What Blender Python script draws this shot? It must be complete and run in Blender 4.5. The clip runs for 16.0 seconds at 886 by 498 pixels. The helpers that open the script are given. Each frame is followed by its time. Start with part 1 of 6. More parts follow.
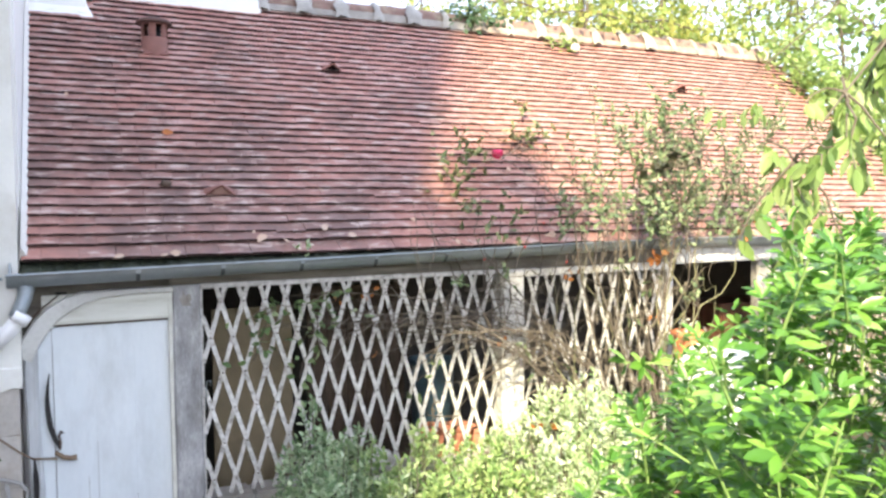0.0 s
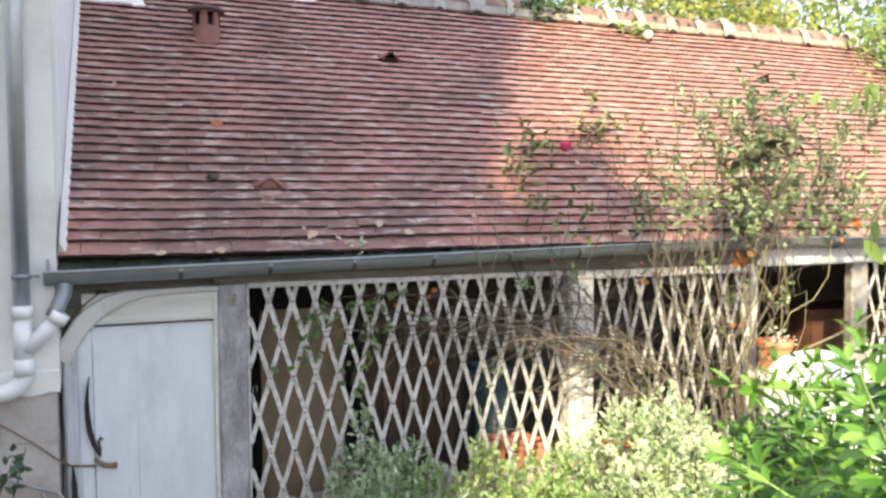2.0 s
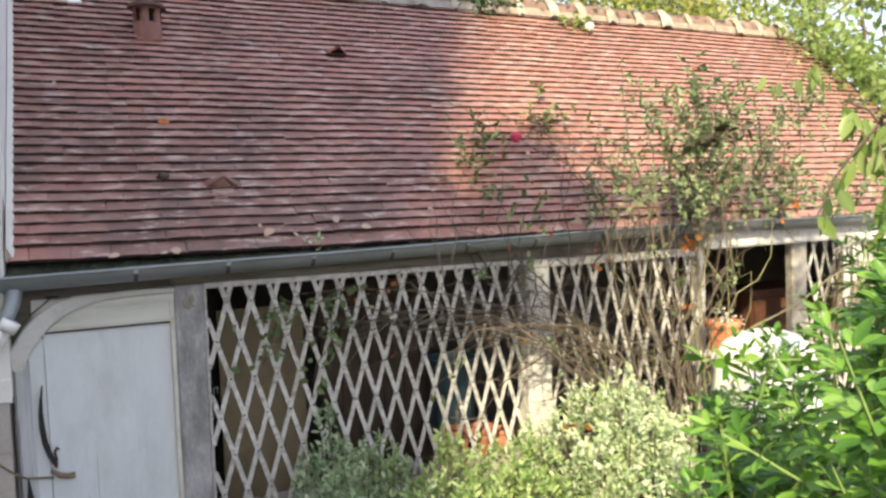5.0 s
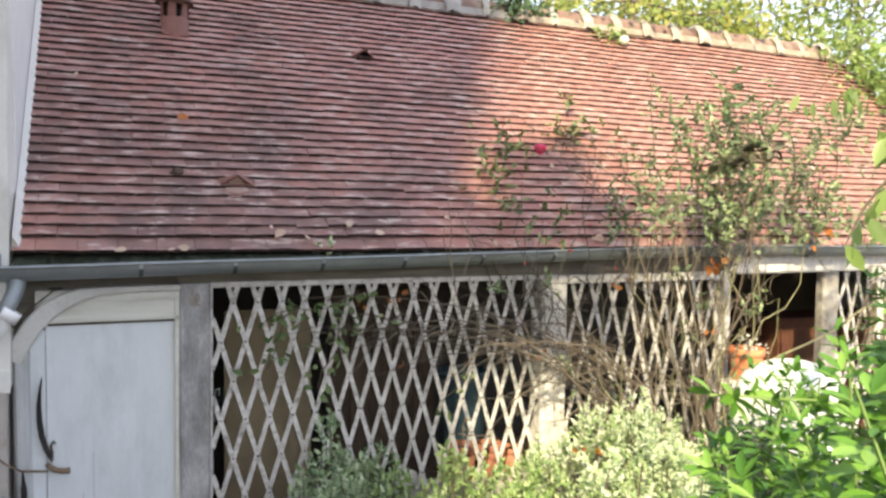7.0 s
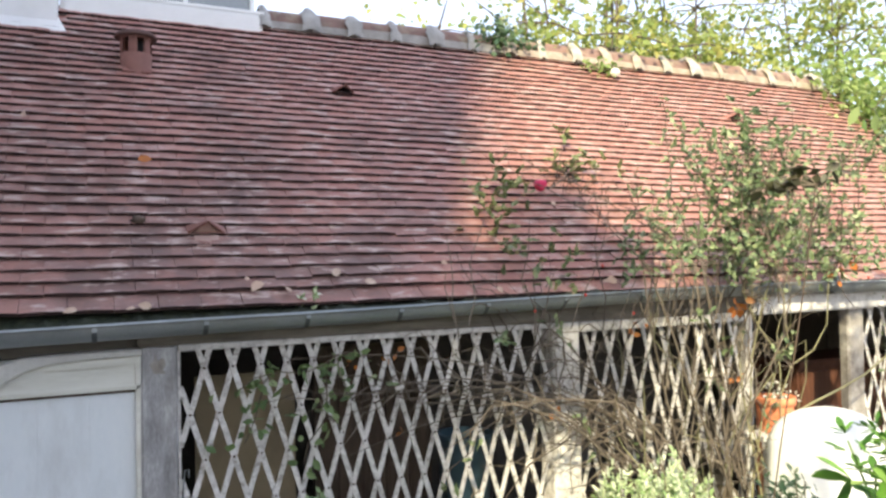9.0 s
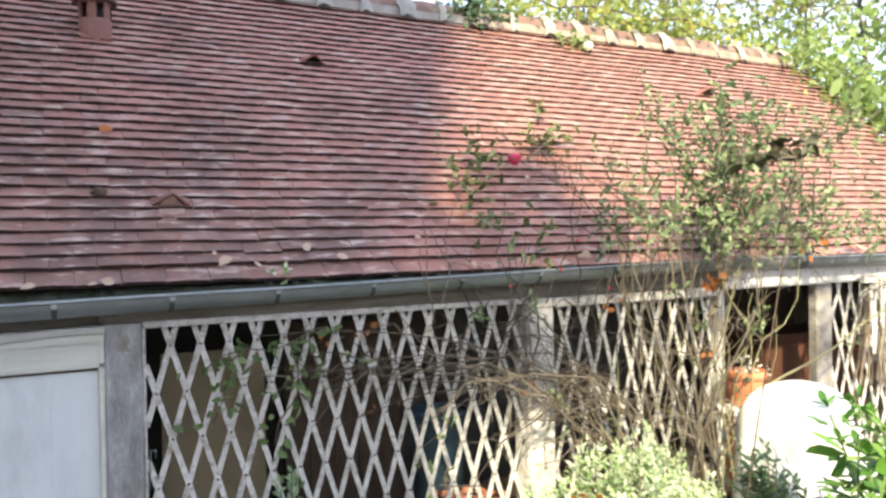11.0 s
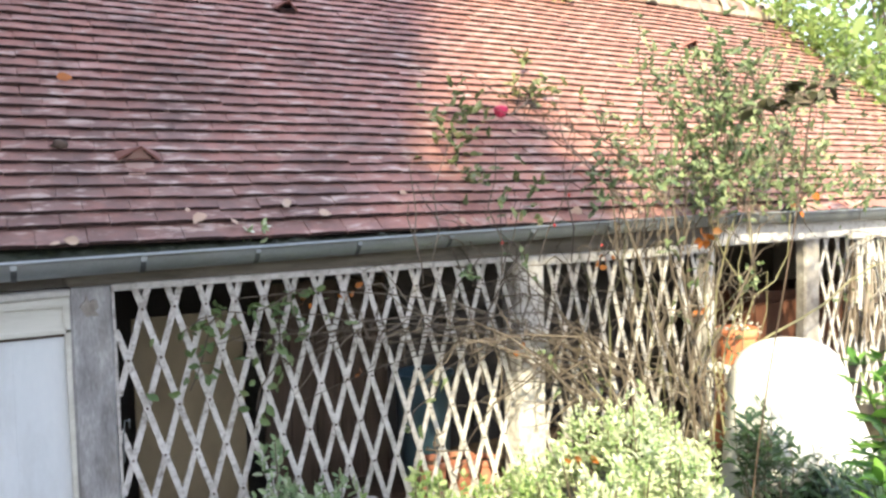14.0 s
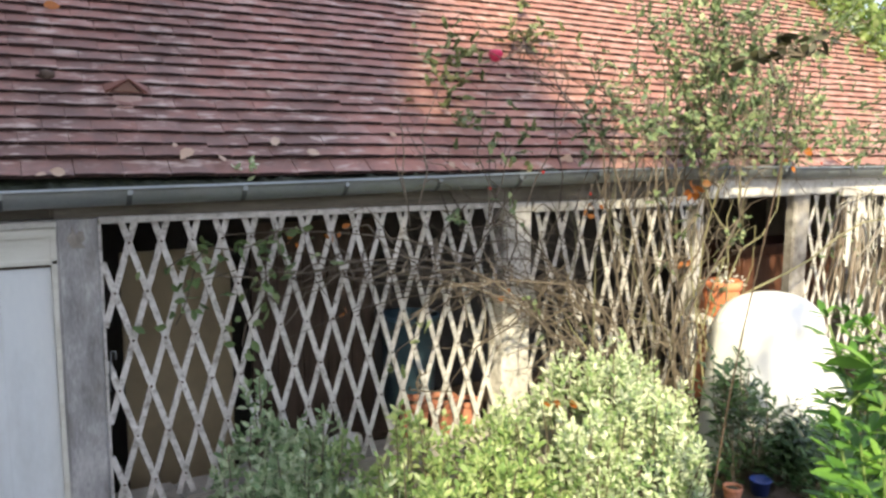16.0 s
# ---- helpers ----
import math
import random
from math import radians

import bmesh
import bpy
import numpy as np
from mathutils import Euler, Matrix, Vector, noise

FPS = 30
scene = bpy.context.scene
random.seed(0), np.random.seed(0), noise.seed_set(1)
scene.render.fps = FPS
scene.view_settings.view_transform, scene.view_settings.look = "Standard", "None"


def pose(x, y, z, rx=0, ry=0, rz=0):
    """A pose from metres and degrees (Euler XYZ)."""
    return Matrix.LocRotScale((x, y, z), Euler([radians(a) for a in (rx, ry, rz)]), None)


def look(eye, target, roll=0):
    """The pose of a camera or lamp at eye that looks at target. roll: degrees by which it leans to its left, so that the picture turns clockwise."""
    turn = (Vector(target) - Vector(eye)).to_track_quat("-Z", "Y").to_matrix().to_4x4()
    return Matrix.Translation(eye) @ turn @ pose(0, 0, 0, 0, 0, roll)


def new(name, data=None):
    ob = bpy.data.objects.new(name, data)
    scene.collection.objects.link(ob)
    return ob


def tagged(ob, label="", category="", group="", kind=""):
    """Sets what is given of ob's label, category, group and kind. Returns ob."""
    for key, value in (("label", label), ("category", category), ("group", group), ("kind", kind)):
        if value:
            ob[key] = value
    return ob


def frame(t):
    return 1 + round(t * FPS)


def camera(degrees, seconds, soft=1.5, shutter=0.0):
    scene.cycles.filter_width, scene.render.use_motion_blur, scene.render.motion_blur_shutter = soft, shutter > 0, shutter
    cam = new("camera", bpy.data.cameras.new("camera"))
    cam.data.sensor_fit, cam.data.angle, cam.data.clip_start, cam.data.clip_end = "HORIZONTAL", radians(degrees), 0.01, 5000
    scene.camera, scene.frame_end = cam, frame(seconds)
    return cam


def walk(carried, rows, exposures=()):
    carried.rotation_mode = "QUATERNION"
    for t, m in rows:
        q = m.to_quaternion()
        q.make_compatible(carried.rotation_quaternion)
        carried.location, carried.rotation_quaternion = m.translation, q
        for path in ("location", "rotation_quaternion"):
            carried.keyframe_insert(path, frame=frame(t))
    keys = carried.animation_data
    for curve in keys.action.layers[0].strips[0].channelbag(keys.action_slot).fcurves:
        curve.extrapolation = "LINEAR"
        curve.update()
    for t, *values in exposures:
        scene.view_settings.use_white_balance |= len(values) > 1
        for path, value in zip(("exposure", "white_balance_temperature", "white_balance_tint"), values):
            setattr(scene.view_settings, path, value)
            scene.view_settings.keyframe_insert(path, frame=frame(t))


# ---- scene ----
cam = camera(59.40, 16.0, soft=2.7)
PATH = [
    (0, (0.2390, -0.2317, 2.5581), (1.1144, 1.5637, 2.4582), -0.56),
    (0.5, (0.2197, -0.2049, 2.5522), (1.0743, 1.6008, 2.4558), -0.66),
    (1, (0.2807, -0.0574, 2.5164), (0.9921, 1.8038, 2.3437), -0.77),
    (1.5, (0.4051, 0.1288, 2.5275), (1.0789, 2.0066, 2.3861), 0.35),
    (2, (0.4028, 0.1578, 2.5298), (1.1375, 2.0153, 2.4307), -0.34),
    (2.5, (0.3562, 0.1570, 2.5274), (1.1364, 1.9959, 2.4305), -0.82),
    (3, (0.3136, 0.1677, 2.5339), (1.2340, 1.9385, 2.4034), -1.90),
    (3.5, (0.2925, 0.1784, 2.5334), (1.2074, 1.9536, 2.4245), -2.65),
    (4, (0.2661, 0.1761, 2.5342), (1.1384, 1.9747, 2.4702), -2.42),
    (4.2, (0.2680, 0.1785, 2.5289), (1.1460, 1.9739, 2.4531), -2.36),
    (6.3, (0.3787, 0.2279, 2.4994), (1.1804, 2.0561, 2.3756), -0.03),
    (6.5, (0.3942, 0.2482, 2.5020), (1.1802, 2.0831, 2.3782), 0.54),
    (7, (0.4485, 0.2642, 2.5074), (1.2500, 2.0945, 2.4199), 0.69),
    (7.5, (0.4468, 0.3560, 2.5058), (1.2445, 2.1878, 2.4146), 0.48),
    (8, (0.4305, 0.5439, 2.4953), (1.4041, 2.2897, 2.4306), -1.10),
    (8.5, (0.4639, 0.6988, 2.4859), (1.4103, 2.4604, 2.4560), -1.48),
    (9, (0.5500, 0.8405, 2.4834), (1.4114, 2.6451, 2.5210), -1.08),
    (9.2, (0.5666, 0.8451, 2.4896), (1.4446, 2.6420, 2.4942), -1.46),
    (11.3, (0.5603, 0.9441, 2.4672), (1.5132, 2.7023, 2.4443), -1.02),
    (11.5, (0.5614, 0.9375, 2.4699), (1.5279, 2.6884, 2.4849), -1.26),
    (12, (0.5556, 0.9287, 2.4698), (1.5244, 2.6781, 2.5013), -1.12),
    (12.5, (0.5517, 0.9315, 2.4711), (1.4615, 2.7124, 2.4929), -1.13),
    (13, (0.5552, 0.9785, 2.4566), (1.3747, 2.8025, 2.4162), -1.73),
    (13.5, (0.5547, 1.1151, 2.4541), (1.4204, 2.9180, 2.4604), -1.59),
    (14, (0.5707, 1.1880, 2.4295), (1.5724, 2.9149, 2.3088), -1.45),
    (14.5, (0.5932, 1.1124, 2.4469), (1.6331, 2.8090, 2.2471), -1.54),
    (15, (0.6314, 1.0005, 2.4302), (1.7282, 2.6495, 2.1513), -0.44),
    (15.5, (0.6270, 0.9898, 2.4460), (1.6808, 2.6694, 2.1846), 1.65),
    (16, (0.6105, 1.1418, 2.4183), (1.6097, 2.8548, 2.1592), 0.35),
]
EXPOSURES = [(t, stops, kelvin, 10) for t, stops, kelvin in ((0, 2.18, 6250), (0.6, 2.03, 6250), (1.5, 1.88, 6350), (2.5, 1.7, 6600), (3.5, 1.52, 6700), (4.2, 1.48, 6700), (6.5, 1.44, 6700), (7, 1.62, 6650), (8, 1.59, 6500), (9, 1.56, 6350), (11.5, 1.8, 6300), (12.5, 1.91, 6300), (13.5, 1.98, 6300), (14.5, 1.84, 6450), (15, 1.62, 6550), (15.5, 1.54, 6550), (16, 1.48, 6450))]  # seconds, stops, kelvin, tint
walk(cam, [(t, look(eye, target, roll)) for t, eye, target, roll in PATH], EXPOSURES)

# ---- world, sun and exposure ----
SUN_TO = Vector((0.551, 0.834, 0.0))            # the way the sunlight travels over the ground
SUN_HEIGHT = radians(36)
world = bpy.data.worlds.new("sky")
scene.world = world
world.use_nodes = True
wn = world.node_tree.nodes
sky = wn.new("ShaderNodeTexSky")
sky.sky_type = "NISHITA"
sky.sun_disc = False
sky.sun_elevation = SUN_HEIGHT
sky.sun_rotation = math.atan2(-SUN_TO.x, -SUN_TO.y)
sky.dust_density = 2.5
wn["Background"].inputs["Strength"].default_value = 0.14
haze = wn.new("ShaderNodeMix")      # thin bright haze over the blue
haze.data_type = "RGBA"
haze.inputs[0].default_value = 0.65
haze.inputs[7].default_value = (3.7, 4.0, 4.9, 1)
world.node_tree.links.new(sky.outputs["Color"], haze.inputs[6])
world.node_tree.links.new(haze.outputs[2], wn["Background"].inputs["Color"])
sun = new("sun", bpy.data.lights.new("sun", "SUN"))
sun.data.energy, sun.data.angle, sun.data.color = 3.5, radians(2.6), (1.0, 0.88, 0.58)
_d = Vector((SUN_TO.x * math.cos(SUN_HEIGHT), SUN_TO.y * math.cos(SUN_HEIGHT), -math.sin(SUN_HEIGHT)))
sun.matrix_world = look((-8, -11, 12), Vector((-8, -11, 12)) + _d)


# ---- materials ----
def surface(name, stops, scale=6.0, grain=60.0, bump=0.15, rough=(0.7, 0.9), metal=0.0, vary="", share=0.6, stretch=(1, 1, 1), dirt=None, dirt_scale=2.5, dirt_amount=0.5, stain=None, fleck=None):
    """A worn, uneven surface: stops are the colours between which it varies, dirt a second colour in blotches."""
    m = bpy.data.materials.new(name)
    m.use_nodes = True
    nt = m.node_tree
    n, l = nt.nodes, nt.links
    b = n["Principled BSDF"]
    tc, mp = n.new("ShaderNodeTexCoord"), n.new("ShaderNodeMapping")
    mp.inputs["Scale"].default_value = stretch
    l.new(tc.outputs["Object"], mp.inputs["Vector"])
    if vary == "object":      # each piece shows another stretch of the pattern
        oi, far_off = n.new("ShaderNodeObjectInfo"), n.new("ShaderNodeMath")
        far_off.operation = "MULTIPLY"
        far_off.inputs[1].default_value = 37.0
        l.new(oi.outputs["Random"], far_off.inputs[0])
        l.new(far_off.outputs[0], mp.inputs["Location"])
    big, fine = n.new("ShaderNodeTexNoise"), n.new("ShaderNodeTexNoise")
    big.inputs["Scale"].default_value, big.inputs["Detail"].default_value = scale, 5
    fine.inputs["Scale"].default_value, fine.inputs["Detail"].default_value = grain, 4
    src = big.outputs["Fac"]
    l.new(mp.outputs["Vector"], big.inputs["Vector"])
    l.new(mp.outputs["Vector"], fine.inputs["Vector"])
    mixf = n.new("ShaderNodeMix")
    mixf.inputs[0].default_value = 0.3
    l.new(src, mixf.inputs[2])
    l.new(fine.outputs["Fac"], mixf.inputs[3])
    fac = mixf.outputs[0]
    if vary:
        rnd = n.new("ShaderNodeObjectInfo" if vary == "object" else "ShaderNodeNewGeometry")
        mixr = n.new("ShaderNodeMix")
        mixr.inputs[0].default_value = share
        l.new(fac, mixr.inputs[2])
        l.new(rnd.outputs["Random" if vary == "object" else "Random Per Island"], mixr.inputs[3])
        fac = mixr.outputs[0]
    ramp = n.new("ShaderNodeValToRGB")
    el = ramp.color_ramp.elements
    lo, hi = (0.28, 0.72) if not vary else (0.2, 0.76)
    while len(el) < len(stops):
        el.new(0.5)
    for i, c in enumerate(stops):
        el[i].position = lo + (hi - lo) * i / max(1, len(stops) - 1)
        el[i].color = (*c, 1)
    l.new(fac, ramp.inputs["Fac"])
    col = ramp.outputs["Color"]
    if dirt:
        blot, edge, mixd = n.new("ShaderNodeTexNoise"), n.new("ShaderNodeMapRange"), n.new("ShaderNodeMix")
        blot.inputs["Scale"].default_value, blot.inputs["Detail"].default_value = dirt_scale, 8
        blot.inputs["Roughness"].default_value = 0.7
        l.new(mp.outputs["Vector"], blot.inputs["Vector"])
        edge.inputs["From Min"].default_value, edge.inputs["From Max"].default_value = 0.5, 0.68
        edge.inputs["To Max"].default_value = dirt_amount
        l.new(blot.outputs["Fac"], edge.inputs["Value"])
        mixd.data_type = "RGBA"
        l.new(edge.outputs["Result"], mixd.inputs[0])
        l.new(col, mixd.inputs[6])
        mixd.inputs[7].default_value = (*dirt, 1)
        col = mixd.outputs[2]
    if stain:      # wide weather stains that run on from piece to piece
        pos, wide, edge2, mixs = n.new("ShaderNodeNewGeometry"), n.new("ShaderNodeTexNoise"), n.new("ShaderNodeMapRange"), n.new("ShaderNodeMix")
        wide.inputs["Scale"].default_value, wide.inputs["Detail"].default_value = 1.5, 9
        wide.inputs["Roughness"].default_value = 0.68
        l.new(pos.outputs["Position"], wide.inputs["Vector"])
        near, reach, adds = n.new("ShaderNodeVectorMath"), n.new("ShaderNodeMapRange"), n.new("ShaderNodeMath")
        near.operation = "DISTANCE"      # an old algae patch low on the roof, widened to darken the lower tiles
        near.inputs[1].default_value = (1.1, 5.2, 2.5)
        l.new(pos.outputs["Position"], near.inputs[0])
        reach.inputs["From Min"].default_value, reach.inputs["From Max"].default_value = 0.4, 2.8
        reach.inputs["To Min"].default_value, reach.inputs["To Max"].default_value = 0.17, -0.04
        l.new(near.outputs["Value"], reach.inputs["Value"])
        l.new(wide.outputs["Fac"], adds.inputs[0])
        l.new(reach.outputs["Result"], adds.inputs[1])
        edge2.inputs["From Min"].default_value, edge2.inputs["From Max"].default_value = 0.5, 0.74
        edge2.inputs["To Max"].default_value = 0.75
        l.new(adds.outputs[0], edge2.inputs["Value"])
        mixs.data_type = "RGBA"
        l.new(edge2.outputs["Result"], mixs.inputs[0])
        l.new(col, mixs.inputs[6])
        mixs.inputs[7].default_value = (*stain, 1)
        col = mixs.outputs[2]
    if fleck:      # small pale lichen flecks
        pos2, spot, edge3, mixp = n.new("ShaderNodeNewGeometry"), n.new("ShaderNodeTexNoise"), n.new("ShaderNodeMapRange"), n.new("ShaderNodeMix")
        spot.inputs["Scale"].default_value, spot.inputs["Detail"].default_value = 10, 7
        spot.inputs["Roughness"].default_value = 0.62
        wide_on = n.new("ShaderNodeMapping")
        wide_on.inputs["Scale"].default_value = (0.6, 1.6, 1.6)
        l.new(pos2.outputs["Position"], wide_on.inputs["Vector"])
        l.new(wide_on.outputs["Vector"], spot.inputs["Vector"])
        edge3.inputs["From Min"].default_value, edge3.inputs["From Max"].default_value = 0.545, 0.64
        edge3.inputs["To Max"].default_value = 0.75
        l.new(spot.outputs["Fac"], edge3.inputs["Value"])
        mixp.data_type = "RGBA"
        l.new(edge3.outputs["Result"], mixp.inputs[0])
        l.new(col, mixp.inputs[6])
        mixp.inputs[7].default_value = (*fleck, 1)
        col = mixp.outputs[2]
    l.new(col, b.inputs["Base Color"])
    rr = n.new("ShaderNodeMapRange")
    rr.inputs["To Min"].default_value, rr.inputs["To Max"].default_value = rough
    l.new(fine.outputs["Fac"], rr.inputs["Value"])
    l.new(rr.outputs["Result"], b.inputs["Roughness"])
    b.inputs["Metallic"].default_value = metal
    if bump:
        bp = n.new("ShaderNodeBump")
        bp.inputs["Strength"].default_value, bp.inputs["Distance"].default_value = bump, 0.02
        l.new(fac if not vary else mixf.outputs[0], bp.inputs["Height"])
        l.new(bp.outputs["Normal"], b.inputs["Normal"])
    return m


# near-black edge colours: grime, and the shade line under each course
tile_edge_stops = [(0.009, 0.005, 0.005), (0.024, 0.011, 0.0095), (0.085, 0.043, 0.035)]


def leafy(name, stops, through_light=0.35, rough=0.45, scale=3.0):
    """Leaves: each island takes its own shade between the stops; some light shines through."""
    m = bpy.data.materials.new(name)
    m.use_nodes = True
    nt = m.node_tree
    n, l = nt.nodes, nt.links
    b, out = n["Principled BSDF"], n["Material Output"]
    geo, tc, noi, mix = n.new("ShaderNodeNewGeometry"), n.new("ShaderNodeTexCoord"), n.new("ShaderNodeTexNoise"), n.new("ShaderNodeMix")
    noi.inputs["Scale"].default_value, noi.inputs["Detail"].default_value = scale, 4
    l.new(tc.outputs["Object"], noi.inputs["Vector"])
    mix.inputs[0].default_value = 0.45
    l.new(noi.outputs["Fac"], mix.inputs[2])
    l.new(geo.outputs["Random Per Island"], mix.inputs[3])
    ramp = n.new("ShaderNodeValToRGB")
    el = ramp.color_ramp.elements
    while len(el) < len(stops):
        el.new(0.5)
    for i, c in enumerate(stops):
        el[i].position = 0.15 + 0.7 * i / max(1, len(stops) - 1)
        el[i].color = (*c, 1)
    l.new(mix.outputs[0], ramp.inputs["Fac"])
    l.new(ramp.outputs["Color"], b.inputs["Base Color"])
    b.inputs["Roughness"].default_value = rough
    tr, ms = n.new("ShaderNodeBsdfTranslucent"), n.new("ShaderNodeMixShader")
    l.new(ramp.outputs["Color"], tr.inputs["Color"])
    ms.inputs["Fac"].default_value = through_light
    l.new(b.outputs["BSDF"], ms.inputs[1])
    l.new(tr.outputs["BSDF"], ms.inputs[2])
    l.new(ms.outputs["Shader"], out.inputs["Surface"])
    return m


TILE_COLOURS = [(0.165, 0.079, 0.07), (0.265, 0.122, 0.1), (0.306, 0.141, 0.112), (0.343, 0.162, 0.127), (0.343, 0.18, 0.153), (0.445, 0.28, 0.245)]
TILE = dict(scale=9, grain=90, bump=0.3, rough=(0.5, 0.72), share=0.32, dirt=(0.11, 0.075, 0.062), dirt_scale=6, dirt_amount=0.5, stain=(0.1, 0.068, 0.06), fleck=(0.5, 0.39, 0.345))
tile_single = surface("roof_tile_clay", TILE_COLOURS, vary="object", **TILE)
tile_joined = surface("roof_tile_clay_joined", TILE_COLOURS, vary="island", **TILE)
tile_edge = surface("grimy_shaded_tile_edge", tile_edge_stops, 14, 60, 0.3, (0.85, 1.0))
terracotta = surface("terracotta", [(0.28, 0.10, 0.06), (0.38, 0.15, 0.09), (0.46, 0.21, 0.13)], 7, 70, 0.25, dirt=(0.3, 0.25, 0.2), dirt_amount=0.35)
pot_clay = surface("pot_clay", [(0.45, 0.14, 0.06), (0.58, 0.2, 0.09), (0.6, 0.27, 0.14)], 7, 60, 0.2, dirt=(0.45, 0.36, 0.28), dirt_amount=0.4)
ridge_clay = surface("dull_ridge_clay", [(0.12, 0.08, 0.07), (0.19, 0.115, 0.095), (0.26, 0.16, 0.135)], 8, 80, 0.3, dirt=(0.31, 0.28, 0.2), dirt_scale=5, dirt_amount=0.75)
cap_clay = surface("sooty_clay", [(0.06, 0.035, 0.03), (0.12, 0.06, 0.05)], 10, 80, 0.3)
vent_clay = surface("vent_clay", [(0.19, 0.085, 0.07), (0.25, 0.115, 0.095)], 8, 80, 0.2, dirt=(0.12, 0.07, 0.055), dirt_amount=0.4)
mortar = surface("lime_mortar", [(0.22, 0.21, 0.20), (0.32, 0.31, 0.295), (0.44, 0.43, 0.41)], 7, 60, 0.5, dirt=(0.2, 0.19, 0.16), dirt_amount=0.5)
# warmer and whiter copies of the mortar, for the ridge's sunlit length
sunlit_lichen_mortar = surface("sunlit_lichen_mortar", [(0.22, 0.17, 0.13), (0.33, 0.275, 0.225), (0.46, 0.42, 0.37)], 9, 60, 0.5, dirt=(0.27, 0.26, 0.15), dirt_amount=0.5)
saddle_mortar = surface("weathered_sunlit_white_mortar", [(0.22, 0.195, 0.16), (0.34, 0.315, 0.275), (0.52, 0.5, 0.46)], 9, 60, 0.5, dirt=(0.22, 0.2, 0.15), dirt_scale=7, dirt_amount=0.6)
plaster_cream = surface("lime_plaster", [(0.66, 0.645, 0.60), (0.73, 0.715, 0.67), (0.79, 0.775, 0.73)], 1.6, 45, 0.18, dirt=(0.48, 0.44, 0.37), dirt_scale=1.7, dirt_amount=0.45)
plaster_white = surface("white_plaster", [(0.66, 0.65, 0.63), (0.76, 0.75, 0.73), (0.82, 0.81, 0.79)], 2.5, 50, 0.25, dirt=(0.5, 0.48, 0.45), dirt_amount=0.4)
flashing_white = surface("white_painted_flashing", [(0.74, 0.74, 0.73), (0.84, 0.84, 0.83)], 3, 40, 0.05, (0.4, 0.6), dirt=(0.55, 0.54, 0.52), dirt_amount=0.25)
stone = surface("pale_rubble_stone", [(0.34, 0.31, 0.28), (0.45, 0.42, 0.385), (0.56, 0.53, 0.49)], 4, 40, 0.6, dirt=(0.2, 0.18, 0.15), dirt_scale=3, dirt_amount=0.6)
house_stone = surface("patched_rubble_wall", [(0.34, 0.31, 0.28), (0.46, 0.425, 0.385), (0.6, 0.57, 0.53)], 3.2, 40, 0.5, dirt=(0.34, 0.25, 0.185), dirt_scale=1.8, dirt_amount=0.75)
zinc = surface("weathered_zinc", [(0.2, 0.22, 0.235), (0.265, 0.29, 0.305), (0.33, 0.35, 0.36)], 5, 60, 0.06, (0.38, 0.58), 0.5, dirt=(0.17, 0.175, 0.16), dirt_amount=0.5)
zinc_strap = surface("grimy_zinc_strap", [(0.06, 0.065, 0.07), (0.12, 0.13, 0.14)], 12, 60, 0.1, (0.5, 0.7), 0.4)
flaking = surface("flaking_limewash", [(0.16, 0.14, 0.12), (0.3, 0.275, 0.25), (0.5, 0.48, 0.45)], 7, 60, 0.5, dirt=(0.12, 0.1, 0.085), dirt_scale=6, dirt_amount=0.85)
zinc_bright = surface("bright_zinc", [(0.5, 0.53, 0.56), (0.66, 0.68, 0.7)], 4, 60, 0.04, (0.3, 0.5), 0.8, dirt=(0.35, 0.37, 0.38), dirt_amount=0.4)
pvc = surface("white_pvc", [(0.74, 0.73, 0.73), (0.8, 0.79, 0.79)], 4, 40, 0.02, (0.3, 0.45), dirt=(0.6, 0.57, 0.53), dirt_amount=0.3)
grey_wood = surface("weathered_grey_timber", [(0.17, 0.165, 0.168), (0.3, 0.295, 0.3), (0.5, 0.49, 0.49)], 5, 40, 0.45, stretch=(2.4, 2.4, 0.8), dirt=(0.14, 0.12, 0.1), dirt_scale=3, dirt_amount=0.5)
# weathered timber, darkened further to carry the shadow under the gutter
beam_wood = surface("weathered_shaded_beam", [(0.09, 0.078, 0.064), (0.15, 0.132, 0.108), (0.22, 0.198, 0.168)], 5, 40, 0.4, stretch=(0.7, 6, 6), dirt=(0.2, 0.17, 0.13), dirt_amount=0.5)
door_paint = surface("old_white_door_paint", [(0.59, 0.63, 0.66), (0.65, 0.685, 0.71), (0.71, 0.735, 0.75)], 1.6, 25, 0.05, (0.5, 0.7), stretch=(1.6, 1.6, 0.6), dirt=(0.44, 0.45, 0.45), dirt_scale=1.8, dirt_amount=0.5)
cream_paint = surface("cream_painted_wood", [(0.50, 0.495, 0.44), (0.60, 0.595, 0.54), (0.67, 0.665, 0.61)], 3, 35, 0.15, (0.55, 0.75), stretch=(0.6, 5, 5), dirt=(0.34, 0.31, 0.24), dirt_amount=0.5)
brace_paint = surface("worn_grey_white_brace", [(0.42, 0.41, 0.38), (0.56, 0.55, 0.52), (0.66, 0.65, 0.62)], 5, 40, 0.25, dirt=(0.25, 0.22, 0.2), dirt_amount=0.5)
frame_paint = surface("grey_blue_painted_frame", [(0.36, 0.37, 0.38), (0.55, 0.56, 0.57)], 4, 40, 0.2, stretch=(5, 5, 0.7), dirt=(0.22, 0.2, 0.18), dirt_amount=0.6)
